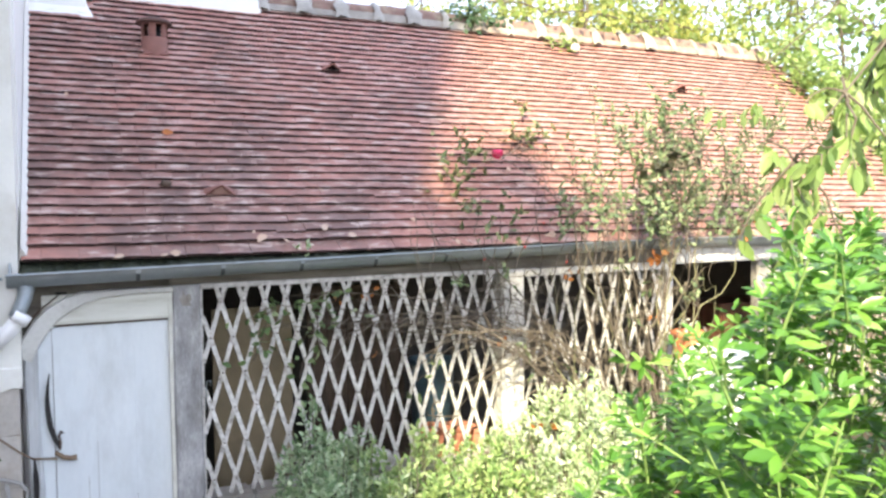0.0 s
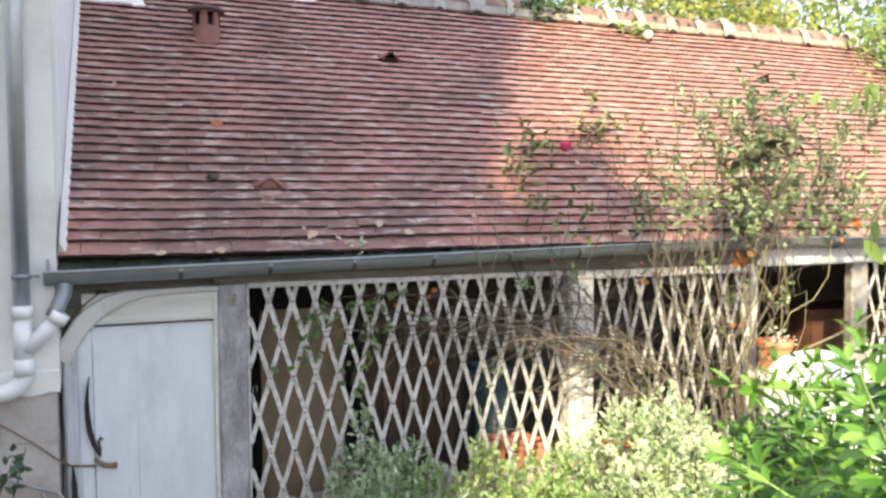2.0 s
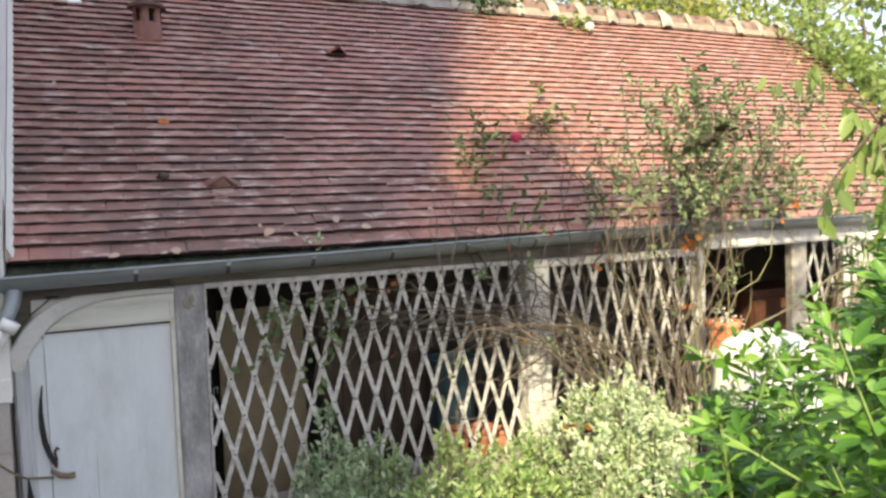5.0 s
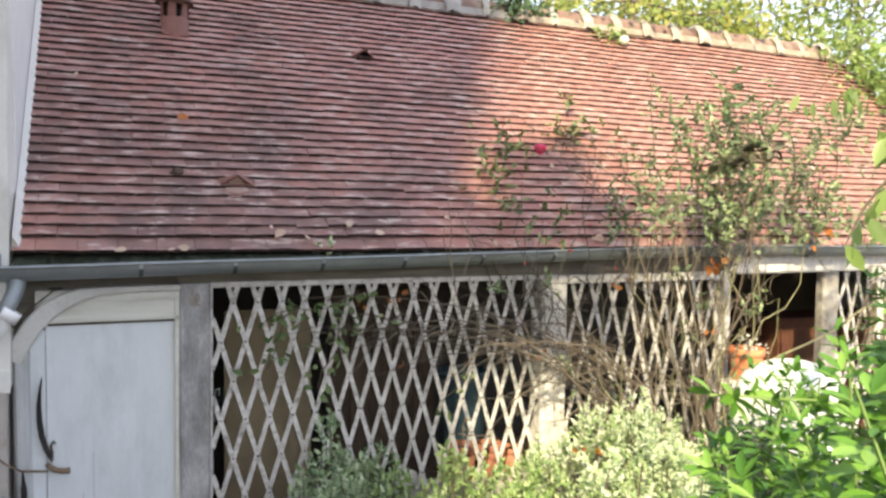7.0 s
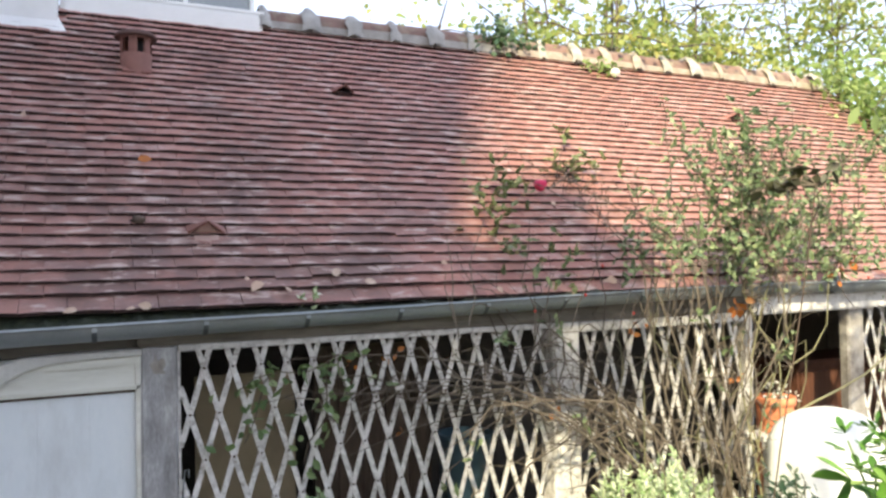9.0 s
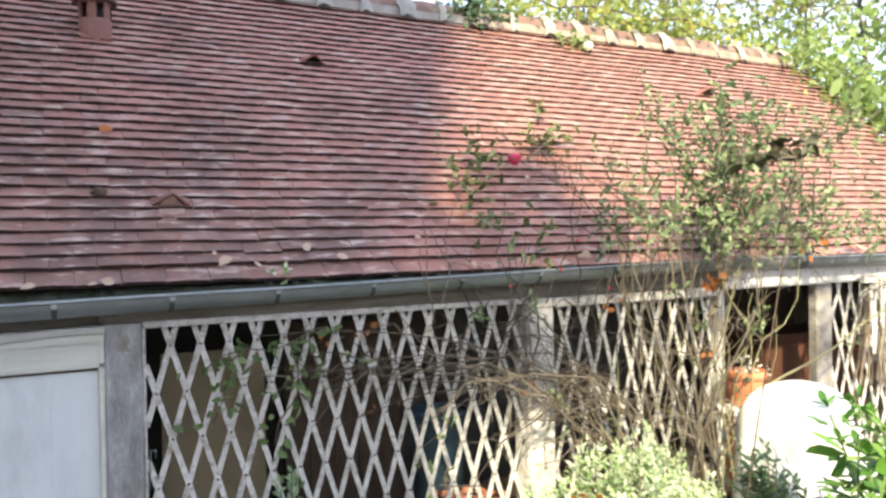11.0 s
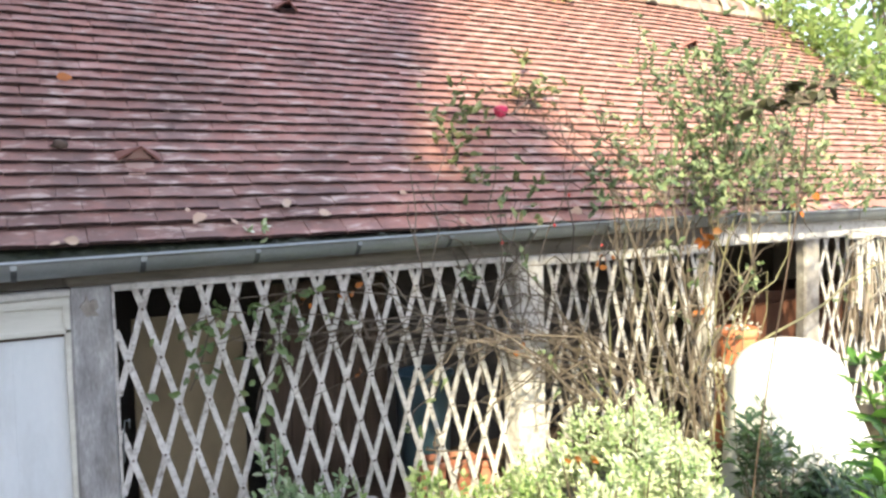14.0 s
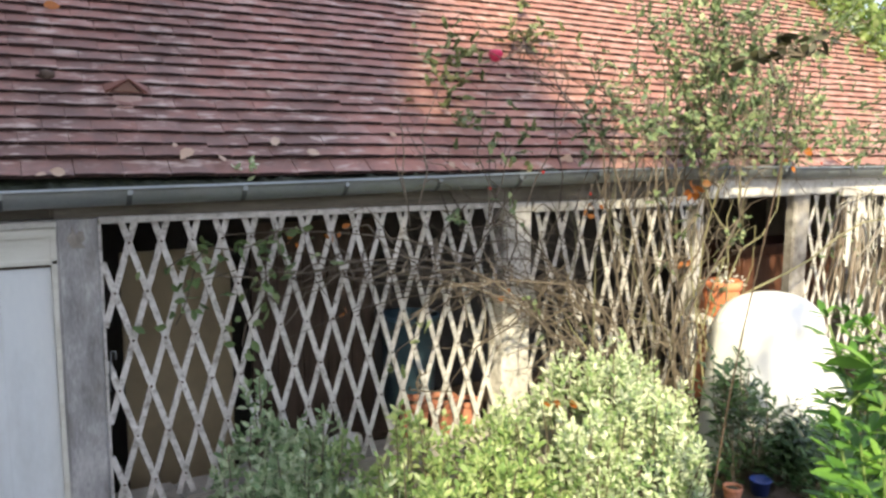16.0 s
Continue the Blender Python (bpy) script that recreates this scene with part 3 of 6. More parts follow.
corner_post = timber_post(0.852, 1.034, 2.083, grey_wood, "weathered grey wooden post beside the white door")
rim = [(0.94 + (0.036 + 0.03 * noise.noise((k * 0.9, 2, 0))) * math.cos(2 * math.pi * k / 16), (0.045 + 0.035 * noise.noise((k * 1.1, 6, 0))) * math.sin(2 * math.pi * k / 16)) for k in range(16)]
part("limewash_patch", Bag().add([(x, 5.038, 1.99 + z) for x, z in rim] + [(x, 5.06, 1.99 + z) for x, z in rim], [tuple(range(16))] + [(k, (k + 1) % 16, 16 + (k + 1) % 16, 16 + k) for k in range(16)]), flaking, corner_post, "pale limewash patch near the top")
timber_post(3.335, 3.54, 2.083, slat_paint, "whitewashed wooden post between two lattice gates")
timber_post(5.03, 5.1, 2.063, slat_paint, "narrow whitewashed wooden post beside the open bay", 5.06, 5.16)
timber_post(6.125, 6.31, 2.063, flaking, "flaking whitewashed wooden post in the sun", 5.05, 5.13)
timber_post(8.68, 8.9, 2.063, slat_paint, "whitewashed wooden post at the shed's end")

# ---- the door ----
door = thing("door_1", "closed old white painted plank door", "door", (0.48, 5.1, 0), kind="structure")
zt = 1.86
for x0, x1 in ((0.15, 0.39), (0.39, 0.62), (0.62, 0.832)):
    part("plank", Bag().box(x0 + 0.0002, x1 - 0.0002, 5.098 + 0.001 * math.sin(40 * x0), 5.13, 0.03, zt, 0.0006), door_paint, door)
part("header_panel", Bag().box(0.1, 0.858, 5.075, 5.125, 1.885, 2.06, 0.005), cream_paint, door, "cream painted board over the door")
part("header_strip", Bag().box(0.16, 0.86, 5.055, 5.08, 2.0, 2.052, 0.004), cream_paint, door)
part("header_edge", Bag().box(0.15, 0.858, 5.06, 5.1, 1.878, 1.9, 0.003), cream_paint, door)
part("dark_gap", Bag().box(0.1, 0.858, 5.105, 5.128, 1.84, 1.89), dark_wood, door, "dark gap over the door")
for x, z0, z1 in ((0.39, 0.35, 1.12), (0.335, 0.62, 0.9), (0.62, 0.2, 0.75), (0.152, 0.1, 1.75)):
    part("crack", Bag().add([(x - 0.0018, 5.0968, z0), (x + 0.0018, 5.0968, z0), (x + 0.0006, 5.0968, z1), (x - 0.0006, 5.0968, z1), (x + 0.001, 5.12, z0), (x, 5.12, z1)], [(0, 1, 2, 3), (1, 4, 5, 2), (4, 0, 3, 5)]), dark_wood, door, "dark crack between planks")
rows = []
for i in range(40):
    z = 0.02 + 1.06 * i / 39
    w = (0.02 + 0.012 * noise.noise((z * 7, 2, 0)) + 0.006 * noise.noise((z * 19, 4, 0))) * min(1, (1.1 - z) * 7)
    c = 0.038 + 0.006 * noise.noise((z * 5, 7, 0))
    rows.append([(c - w, 5.06, z), (c - w * 0.8, 5.034, z), (c + w * 0.8, 5.034, z), (c + w, 5.06, z)])
part("rotten_gap", Bag().strip(rows), dark_iron, door, "dark rotten gap in the frame post")
part("wall_gap", Bag().tube([(0.2, 5.03, 2.068), (0.1, 5.03, 1.985), (0.0, 5.03, 1.885), (-0.065, 5.03, 1.81), (-0.072, 4.99, 1.75), (-0.08, 4.96, 1.735)], [0.004, 0.005, 0.006, 0.007, 0.006, 0.004], 6), dark_wood, door, "dark gap between brace and wall")
part("jamb", Bag().box(0.832, 0.862, 5.06, 5.16, 0, 2.06, 0.004), cream_paint, door, "cream door jamb")
part("left_board", Bag().box(0.07, 0.148, 5.085, 5.12, 0.02, 1.84, 0.003), door_paint, door)
fr = Bag()
rows = []
for i in range(13):
    z = 1.72 * i / 12
    o = 0.035 + 0.009 * math.sin(z * 3.1) + 0.006 * noise.noise((z * 3, 1, 0))
    rows.append([(-0.03 + o, 5.2, z), (-0.03 + o, 5.05, z), (-0.018 + o, 5.04, z), (0.03 + o, 5.04, z), (0.045 + o, 5.052, z), (0.045 + o, 5.2, z), (-0.03 + o, 5.2, z)])
fr.strip(rows)
part("frame_post", fr, frame_paint, door, "crooked grey painted frame post")
# curved brace, swept along an arc
br = Bag()
path = [(0.0, 1.68, 0.045), (0.035, 1.78, 0.05), (0.09, 1.87, 0.052), (0.16, 1.945, 0.05), (0.24, 2.0, 0.046), (0.33, 2.036, 0.036), (0.44, 2.052, 0.024), (0.6, 2.06, 0.02), (0.86, 2.064, 0.018)]
rows = []
for i, (x, z, h) in enumerate(path):
    a, c = path[max(i - 1, 0)], path[min(i + 1, len(path) - 1)]
    t = Vector((c[0] - a[0], 0, c[1] - a[1])).normalized()
    nrm = Vector((-t.z, 0, t.x))
    p = Vector((x, 0, z))
    q = [(h, 5.15), (h, 5.04), (h - 0.008, 5.03), (-h + 0.008, 5.03), (-h, 5.04), (-h, 5.15), (h, 5.15)]
    rows.append([tuple(p + nrm * k + Vector((0, yy, 0))) for k, yy in q])
br.strip(rows)
part("curved_brace", br, brace_paint, door, "curved cream painted timber brace")
# same shade-darkened colour fills the space under the eave
part("wall_panel", Bag().box(-0.04, 0.86, 5.13, 5.2, 1.6, 2.27), beam_wood, door, "board under the eave, its colour darkened for shade")
part("nail_plate", Bag().box(0.175, 0.245, 5.02, 5.034, 2.066, 2.084, 0.003), dark_iron, door, "rusted iron plate on the brace")

sickle = thing("sickle", "rusty curved sickle hanging on the white door", "sickle", (0.13, 5.05, 1.045))
arc = [(0.128, 1.576), (0.112, 1.50), (0.102, 1.42), (0.102, 1.34), (0.112, 1.25), (0.136, 1.17), (0.168, 1.11)]
bl = Bag()
rows = []
for i, (x, z) in enumerate(arc):
    w = 0.005 + 0.026 * math.sin(i / 6 * 2.5)
    rows.append([(x, 5.06, z), (x + w, 5.066, z + 0.004), (x + w, 5.072, z + 0.004), (x, 5.084, z), (x, 5.06, z)])
bl.strip(rows)
bl.add(rows[0][:4], [(0, 1, 2, 3)]).add(rows[-1][:4], [(3, 2, 1, 0)])
part("blade", bl, dark_iron, sickle)
part("handle", Bag().tube([(0.15, 5.07, 1.09), (0.19, 5.06, 1.055), (0.23, 5.055, 1.045), (0.268, 5.05, 1.047)], [0.012, 0.016, 0.016, 0.018], 10), rope_brown, sickle, "short worn wooden handle", True)
part("hook", Bag().tube([(0.175, 5.07, 1.10), (0.18, 5.065, 1.15), (0.172, 5.06, 1.19), (0.185, 5.055, 1.22), (0.195, 5.06, 1.205)], 0.007, 8), rust, sickle, "", True)

# ---- gutter ----
gut = thing("gutter", "grey zinc half-round gutter along the eave", "gutter", (0, 4.93, 2.2))
GY, GZ, GR = 4.93, 2.29, 0.078


def fall(x):      # the gutter falls towards the drainpipe
    return -0.0185 * max(0.0, 4.6 - x)



def gutter_run(x0, x1, y, z, r):
    prof = []
    for k in range(13):
        a = math.pi + math.pi * k / 12
        prof.append((y + r * math.cos(a), z + r * math.sin(a)))
    bead = [(y - r - 0.009 + 0.009 * math.cos(a), z + 0.002 + 0.009 * math.sin(a)) for a in (math.pi * 2 * k / 8 for k in range(9))]
    inner = [(y + (r - 0.004) * math.cos(math.pi + math.pi * k / 12), z + (r - 0.004) * math.sin(math.pi + math.pi * k / 12)) for k in range(12, -1, -1)]
    b = Bag()
    n = 20
    stations = [x0 + (x1 - x0) * i / n for i in range(n + 1)]
    wob = [0.004 * noise.noise((x * 0.9, 3.3, 0)) + fall(x) for x in stations]
    b.strip([[(x, py, pz + w) for py, pz in prof + inner + [prof[0]]] for x, w in zip(stations, wob)])
    b.strip([[(x, py, pz + w) for py, pz in bead] for x, w in zip(stations, wob)])
    return b


part("channel", gutter_run(-0.07, 5.8, GY, GZ, GR), zinc, gut, "", True)
part("channel", gutter_run(5.76, 8.98, GY, GZ - 0.008, GR + 0.006), zinc, gut, "paler zinc length of gutter", True)
for x in (-0.05, 5.78):
    part("end_plate", Bag().tube([(x - 0.006, GY, GZ - 0.004 + fall(x)), (x + 0.004, GY, GZ - 0.004 + fall(x))], GR - 0.003, 24), zinc, gut)
for x in (0.64, 1.15, 1.67, 2.2, 2.75, 3.3, 3.9, 4.5, 5.1, 5.7, 6.5, 7.2, 7.9):
    pts = [(x, GY + (GR + 0.004) * math.cos(math.pi + math.pi * k / 10), GZ + fall(x) + (GR + 0.004) * math.sin(math.pi + math.pi * k / 10)) for k in range(11)]
    strap = part("bracket", Bag().strip([[(px - 0.012, py, pz), (px + 0.012, py, pz)] for px, py, pz in pts]), zinc_strap, gut, "grimy gutter strap")
    part("clip", Bag().box(x - 0.013, x + 0.013, GY - GR - 0.014, GY - GR - 0.006, GZ + fall(x) - 0.028, GZ + fall(x) + 0.008, 0.002), zinc, strap)
ms = Bag()
rows = []
for i in range(620):
    x = 0.0 + 8.95 * i / 619
    h = 0.034 * noise.noise((x * 6, 0, 0)) + 0.034 * noise.noise((x * 22, 5, 0)) + 0.03 * noise.noise((x * 55, 9, 0))
    h += fall(x)
    rows.append([(x, GY - 0.062, GZ - 0.04 + fall(x)), (x, GY - 0.045, GZ - 0.02 + h * 0.6), (x, GY + 0.0, GZ - 0.01 + h * 0.9), (x, GY + 0.045, GZ + 0.0 + h * 0.7), (x, GY + 0.085, GZ - 0.02 + 0.3 * h), (x, GY + 0.2, GZ + 0.06)])
ms.strip(rows)
tagged(new("gutter_moss", ms.mesh("gutter_moss", moss, True)), "dark moss and leaf litter filling the gutter", "moss", kind="stuff")

# ---- drainpipes ----
pipe = thing("drainpipe", "zinc drainpipe running into white plastic pipes", "pipe", (-0.178, 4.87, 0))
PX, PY = -0.178, 4.87
part("zinc_pipe", Bag().tube([(PX + 0.012, PY, 8.4), (PX + 0.004, PY, 4.0), (PX, PY, 2.03)], 0.042, 20), zinc_bright, pipe, "bright zinc downpipe", True)
part("zinc_collar", Bag().tube([(PX, PY, 2.175), (PX, PY, 2.2)], 0.047, 20), zinc, pipe, "", True)
part("pipe_clip", Bag().tube([(PX + 0.04, PY + 0.01, 2.187), (PX + 0.09, PY + 0.01, 2.187)], 0.008, 8), zinc, pipe)
part("zinc_elbow", Bag().tube([(0.025, GY, 2.15), (0.025, GY - 0.01, 2.11), (0.02, GY - 0.03, 2.07), (0.0, PY - 0.01, 2.02), (-0.03, PY - 0.02, 1.96)], [0.05, 0.045, 0.042, 0.04, 0.04], 18), zinc, pipe, "zinc elbow from the gutter", True)
part("white_branch", Bag().tube([(0.015, PY - 0.02, 1.985), (-0.02, PY - 0.02, 1.935)], 0.053, 20).tube([(-0.005, PY - 0.02, 1.955), (-0.08, PY, 1.87), (PX, PY, 1.78)], 0.044, 20), pvc, pipe, "white plastic branch pipe", True)
part("white_pipe", Bag().tube([(PX, PY, 2.03), (PX, PY, 1.96)], 0.053, 20).tube([(PX, PY, 1.97), (PX, PY, 1.73)], 0.045, 20).tube([(PX, PY, 1.74), (PX, PY, 1.65)], 0.051, 20), pvc, pipe, "white plastic pipe", True)
el = [(PX - 0.11 + 0.11 * math.cos(a), PY, 1.66 - 0.1 * math.sin(a)) for a in (math.pi / 2 * k / 8 for k in range(9))]
part("white_elbow", Bag().tube([(PX, PY, 1.68)] + el + [(-0.33, PY, 1.561)], 0.046, 20), pvc, pipe, "white plastic bend", True)
part("white_run", Bag().tube([(-0.33, PY, 1.56), (-2.6, PY, 1.53)], 0.042, 20).tube([(-0.36, PY, 1.56), (-0.3, PY, 1.56)], 0.05, 20), pvc, pipe, "white plastic pipe along the wall", True)

cable = solid("cable", Bag().tube([(-0.5, 4.93, 1.5), (-0.26, 4.925, 1.345), (-0.135, 4.925, 1.245), (-0.03, 4.925, 1.15), (0.03, 5.0, 1.085), (0.08, 5.045, 1.065), (0.16, 5.06, 1.05)], 0.0065, 6), rope_brown, "thin brown cable sagging along the stone wall", "cable", smooth=True)
hose = solid("garden_hose", Bag().tube([(-0.75, 4.936, 1.2), (-0.45, 4.936, 1.13), (-0.3, 4.936, 1.075), (-0.13, 4.936, 1.0), (-0.04, 4.936, 0.965), (0.0, 4.936, 0.91), (-0.01, 4.936, 0.86), (-0.06, 4.936, 0.825), (-0.1, 4.936, 0.85), (-0.11, 4.936, 0.97)], 0.011, 8), mortar, "pale stiff hose hanging in a loop", "hose", smooth=True)


# ---- folding lattice gates ----
def lattice_gate(x0, x1, top, foot, first, droop, label, loose=0.0, pitch=0.1477, rise=0.24, row=1.957):
    gate = thing("lattice_gate", label, "gate", ((x0 + x1) / 2, 5.1, foot), "folding lattice gates")
    slope = pitch / 2 / rise
    run = slope * (top - foot)
    k0 = int((x0 - first - run) / pitch) - 1
    k1 = int((x1 - first + run) / pitch) + 2
    for way, yy in ((1, 5.088), (-1, 5.1)):
        for k in range(k0, k1 + 1):
            xt = first + k * pitch - way * slope * (top - row)
            za, zb = top, foot
            xa, xb = xt, xt + way * run
            # clip to the bay
            def clip(xa, za, xb, zb):
                for lim, sgn in ((x0, 1), (x1, -1)):
                    da, db = sgn * (xa - lim), sgn * (xb - lim)
                    if da < 0 and db < 0:
                        return None
                    if da < 0:
                        u = da / (da - db)
                        xa, za = xa + (xb - xa) * u, za + (zb - za) * u
                    elif db < 0:
                        u = db / (db - da)
                        xb, zb = xb + (xa - xb) * u, zb + (za - zb) * u
                return xa, za, xb, zb
            c = clip(xa, za, xb, zb)
            if not c or abs(c[1] - c[3]) < 0.06:
                continue
            xa, za, xb, zb = c
            za, zb = za + rng.uniform(-0.006, 0.004), zb + rng.uniform(-0.015, 0.01)
            dz = lambda x: -droop * (x - x0)
            pa = Vector((xa, yy + rng.uniform(-0.002, 0.002), za + (dz(xa) if za < top - 0.05 else 0)))
            pb = Vector((xb, yy + rng.uniform(-0.006, 0.006) * (1 + loose), zb + dz(xb)))
            pb.x += rng.uniform(-1, 1) * loose
            d = pb - pa
            ang = math.degrees(math.atan2(d.x, -d.z))
            m = Matrix.Translation((pa + pb) / 2) @ pose(0, 0, 0, 0, -ang, 0)
            h = d.length / 2
            part("slat", Bag().box(-0.0148, 0.0148, -0.0045, 0.0045, -h, h, 0.0015, m=m), slat_paint, gate)
    # rivets at the crossings
    rv = Bag()
    j = 0
    while row - rise * j > foot:
        z = row - rise * j
        for k in range(k0, k1 + 1):
            x = first + k * pitch + (pitch / 2 if j % 2 else 0)
            if x0 + 0.03 < x < x1 - 0.03:
                rv.tube([(x, 5.078, z - droop * (x - x0)), (x, 5.086, z - droop * (x - x0))], 0.0065, 6)
        j += 1
    part("rivets", rv, rust, gate, kind="stuff")
    return gate


lattice_gate(1.05, 3.325, 2.06, 0.64, 1.171, 0.0, "white painted folding lattice gate with flaking slats")
lattice_gate(3.55, 5.02, 2.03, 0.6, 3.65, 0.0, "white lattice gate half covered by rose stems", pitch=0.16, rise=0.3, row=1.84)
lattice_gate(6.32, 8.66, 2.06, 0.6, 6.45, 0.0, "sun-bleached lattice gate with loose slats", loose=0.07)
screen = thing("reed_screen", "torn screen of whitewashed split reeds hanging over the gate", "screen", (7.6, 5.04, 2.06))
part("head_rail", Bag().box(6.62, 8.66, 4.972, 5.03, 2.045, 2.1, 0.006), whitewash, screen)
for _ in range(280):
    x = 6.64 + 1.98 * rng.random() ** 1.35
    bare = x < 6.78 or noise.noise((x * 2.1, 4.4, 0)) < -0.28      # gaps where reeds have dropped off
    if bare and rng.random() < 0.75:
        continue
    high_end = rng.uniform(1.98, 2.14) if rng.random() < 0.6 else rng.uniform(1.55, 1.95)
    long = min(high_end - 0.62, rng.uniform(0.3, 0.75) if x < 7.5 else rng.uniform(0.4, 1.3))
    wide = rng.uniform(0.006, 0.017)
    m = Matrix.Translation((x, rng.uniform(4.965, 5.06), high_end)) @ pose(0, 0, 0, rng.normal() * 2.5, rng.normal() * 11, rng.uniform(-35, 35))
    part("reed", Bag().box(-wide, wide, -0.003, 0.003, -long, 0.02, 0.0, m=m), whitewash if rng.random() < (0.85 if x < 7.45 and high_end - long / 2 > 1.72 else 0.12) else reed_tan, screen)
gl = thing("gate_upright", "narrow white upright bar of the lattice gate", "bar", (1.043, 5.09, 0.6))
part("bar", Bag().box(1.037, 1.05, 5.08, 5.11, 0.6, 2.055, 0.002), slat_paint, gl)
lt = thing("gate_latch", "bent wire latch on the lattice gate", "latch", (1.06, 5.08, 1.35))
part("wire", Bag().tube([(1.055, 5.075, 1.24), (1.058, 5.07, 1.36), (1.065, 5.065, 1.44), (1.085, 5.065, 1.44), (1.085, 5.07, 1.4)], 0.004, 6), zinc, lt, "", True)

# ---- inside the shed ----
bd = thing("board", "tan fibreboard panel leaning behind the lattice", "board", (1.52, 5.7, 0))
part("sheet", Bag().box(1.19, 1.785, 5.6, 5.62, 0.0, 1.845, 0.003, m=pose(0, 0, 0, 0, 0.0, 0)), tan_board, bd)
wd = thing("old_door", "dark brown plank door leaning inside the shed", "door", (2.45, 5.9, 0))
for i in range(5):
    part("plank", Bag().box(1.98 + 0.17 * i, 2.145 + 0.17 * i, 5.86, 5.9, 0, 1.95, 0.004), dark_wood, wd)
tub = thing("water_tub", "blue-grey plastic tub standing on the low wall", "tub", (3.02, 5.72, 0.62))
part("body", Bag().lathe([(0.02, 0.0), (0.15, 0.0), (0.165, 0.02), (0.19, 0.64), (0.205, 0.65), (0.205, 0.68), (0.175, 0.68), (0.155, 0.05), (0.02, 0.04)], 24, pose(3.02, 5.72, 0.62)), blue_plastic, tub, "", True)
shelf = thing("shelf", "dark wooden shelf inside the shed", "shelf", (3.2, 5.75, 0))
part("board", Bag().box(2.4, 4.95, 5.45, 6.05, 0.58, 0.62, 0.004), dark_wood, shelf)
for x in (2.5, 3.7, 4.85):
    part("leg", Bag().box(x - 0.03, x + 0.03, 5.72, 5.78, 0, 0.58, 0.004), dark_wood, shelf)


def flower_pot(x, y, z, r, h, label, material=None, tilt=0.0):
    p = thing("flower_pot", label, "pot", (x, y, z), "clay pots")
    m = Matrix.Translation((x, y, z)) @ pose(0, 0, 0, 0, tilt, 0)
    body = part("body", Bag().lathe([(0.005, 0), (r * 0.68, 0), (r * 0.7, 0.01), (r * 0.93, h * 0.78), (r * 0.86, h * 0.8), (r * 0.6, 0.03), (0.005, 0.03)], 24, m), material or pot_clay, p, "", True)
    part("rim", Bag().lathe([(r * 0.93, h * 0.76), (r, h * 0.78), (r, h), (r * 0.9, h), (r * 0.86, h * 0.76), (r * 0.93, h * 0.76)], 24, m), material or pot_clay, body, "", True)
    part("earth", Bag().lathe([(0.004, h * 0.86), (r * 0.89, h * 0.84)], 24, m), soil, p)
    return p


for x, r, h in ((2.83, 0.105, 0.25), (3.04, 0.1, 0.24), (3.23, 0.085, 0.19)):
    flower_pot(x, 5.3, 0.6, r, h, "dull red clay flower pot standing behind the lattice", terracotta)
sk = thing("sack", "crumpled white plastic bag on the low wall", "bag", (2.35, 5.28, 0.6))
b = Bag()
rows = []
for i in range(9):
    rows.append([(2.35 + (0.12 + 0.02 * noise.noise((i, k, 1))) * math.sin(math.pi * i / 8) * math.cos(2 * math.pi * k / 14), 5.28 + 0.07 * math.sin(math.pi * i / 8) * math.sin(2 * math.pi * k / 14) * (1 + 0.4 * noise.noise((i * 0.8, k * 0.9, 7))), 0.6 + 0.13 * (1 - math.cos(math.pi * i / 8)) / 2 + 0.015 * noise.noise((i * 1.3, k * 1.1, 2))) for k in range(15)])
b.strip(rows)
part("bag", b, white_sheet, sk, "", True)

# ---- the open bay and the things in front of it ----
cup = thing("cupboard", "reddish brown wooden cupboard inside the open bay", "cupboard", (6.9, 5.9, 0))
red_wood = surface("red_brown_wood", [(0.06, 0.024, 0.016), (0.12, 0.05, 0.03), (0.18, 0.08, 0.05)], 4, 50, 0.2, (0.4, 0.6), stretch=(5, 5, 0.6))
part("body", Bag().box(6.33, 7.66, 5.72, 6.2, 0.0, 1.5, 0.006), red_wood, cup)
for x in (6.35, 7.01):
    part("cupboard_door", Bag().box(x, x + 0.63, 5.695, 5.717, 0.06, 1.46, 0.006), red_wood, cup)
part("cornice", Bag().box(6.3, 7.69, 5.68, 6.22, 1.5, 1.56, 0.012), red_wood, cup)

stand = thing("plant_stand", "white painted wooden plant stand in the sun", "stand", (5.02, 4.8, 0))
part("top", Bag().box(4.8, 5.22, 4.7, 4.92, 1.22, 1.255, 0.005), white_sheet, stand)
for x in (4.82, 5.17):
    for y in (4.72, 4.87):
        part("leg", Bag().box(x, x + 0.03, y, y + 0.03, 0, 1.22, 0.003), white_sheet, stand)
part("apron", Bag().box(4.81, 5.21, 4.71, 4.73, 0.86, 1.22, 0.004), white_sheet, stand)
flower_pot(5.02, 4.81, 1.255, 0.14, 0.25, "orange clay flower pot on a white stand")
fl = thing("potted_flowers", "small white flowers growing in a clay pot", "flowers", (5.02, 4.81, 1.48))
spots = []
for i in range(60):
    p = np.array((5.02, 4.81, 1.53)) + rng.normal(size=3) * (0.075, 0.06, 0.045)
    spots.append((*p, *rand_dir(0.2), *rand_dir(1), 0.035))
leaves("blossom", spots[:38], ROUND, petal_white, fl, "white petals")
leaves("foliage", spots[38:], OVAL, leaf_rose, fl)

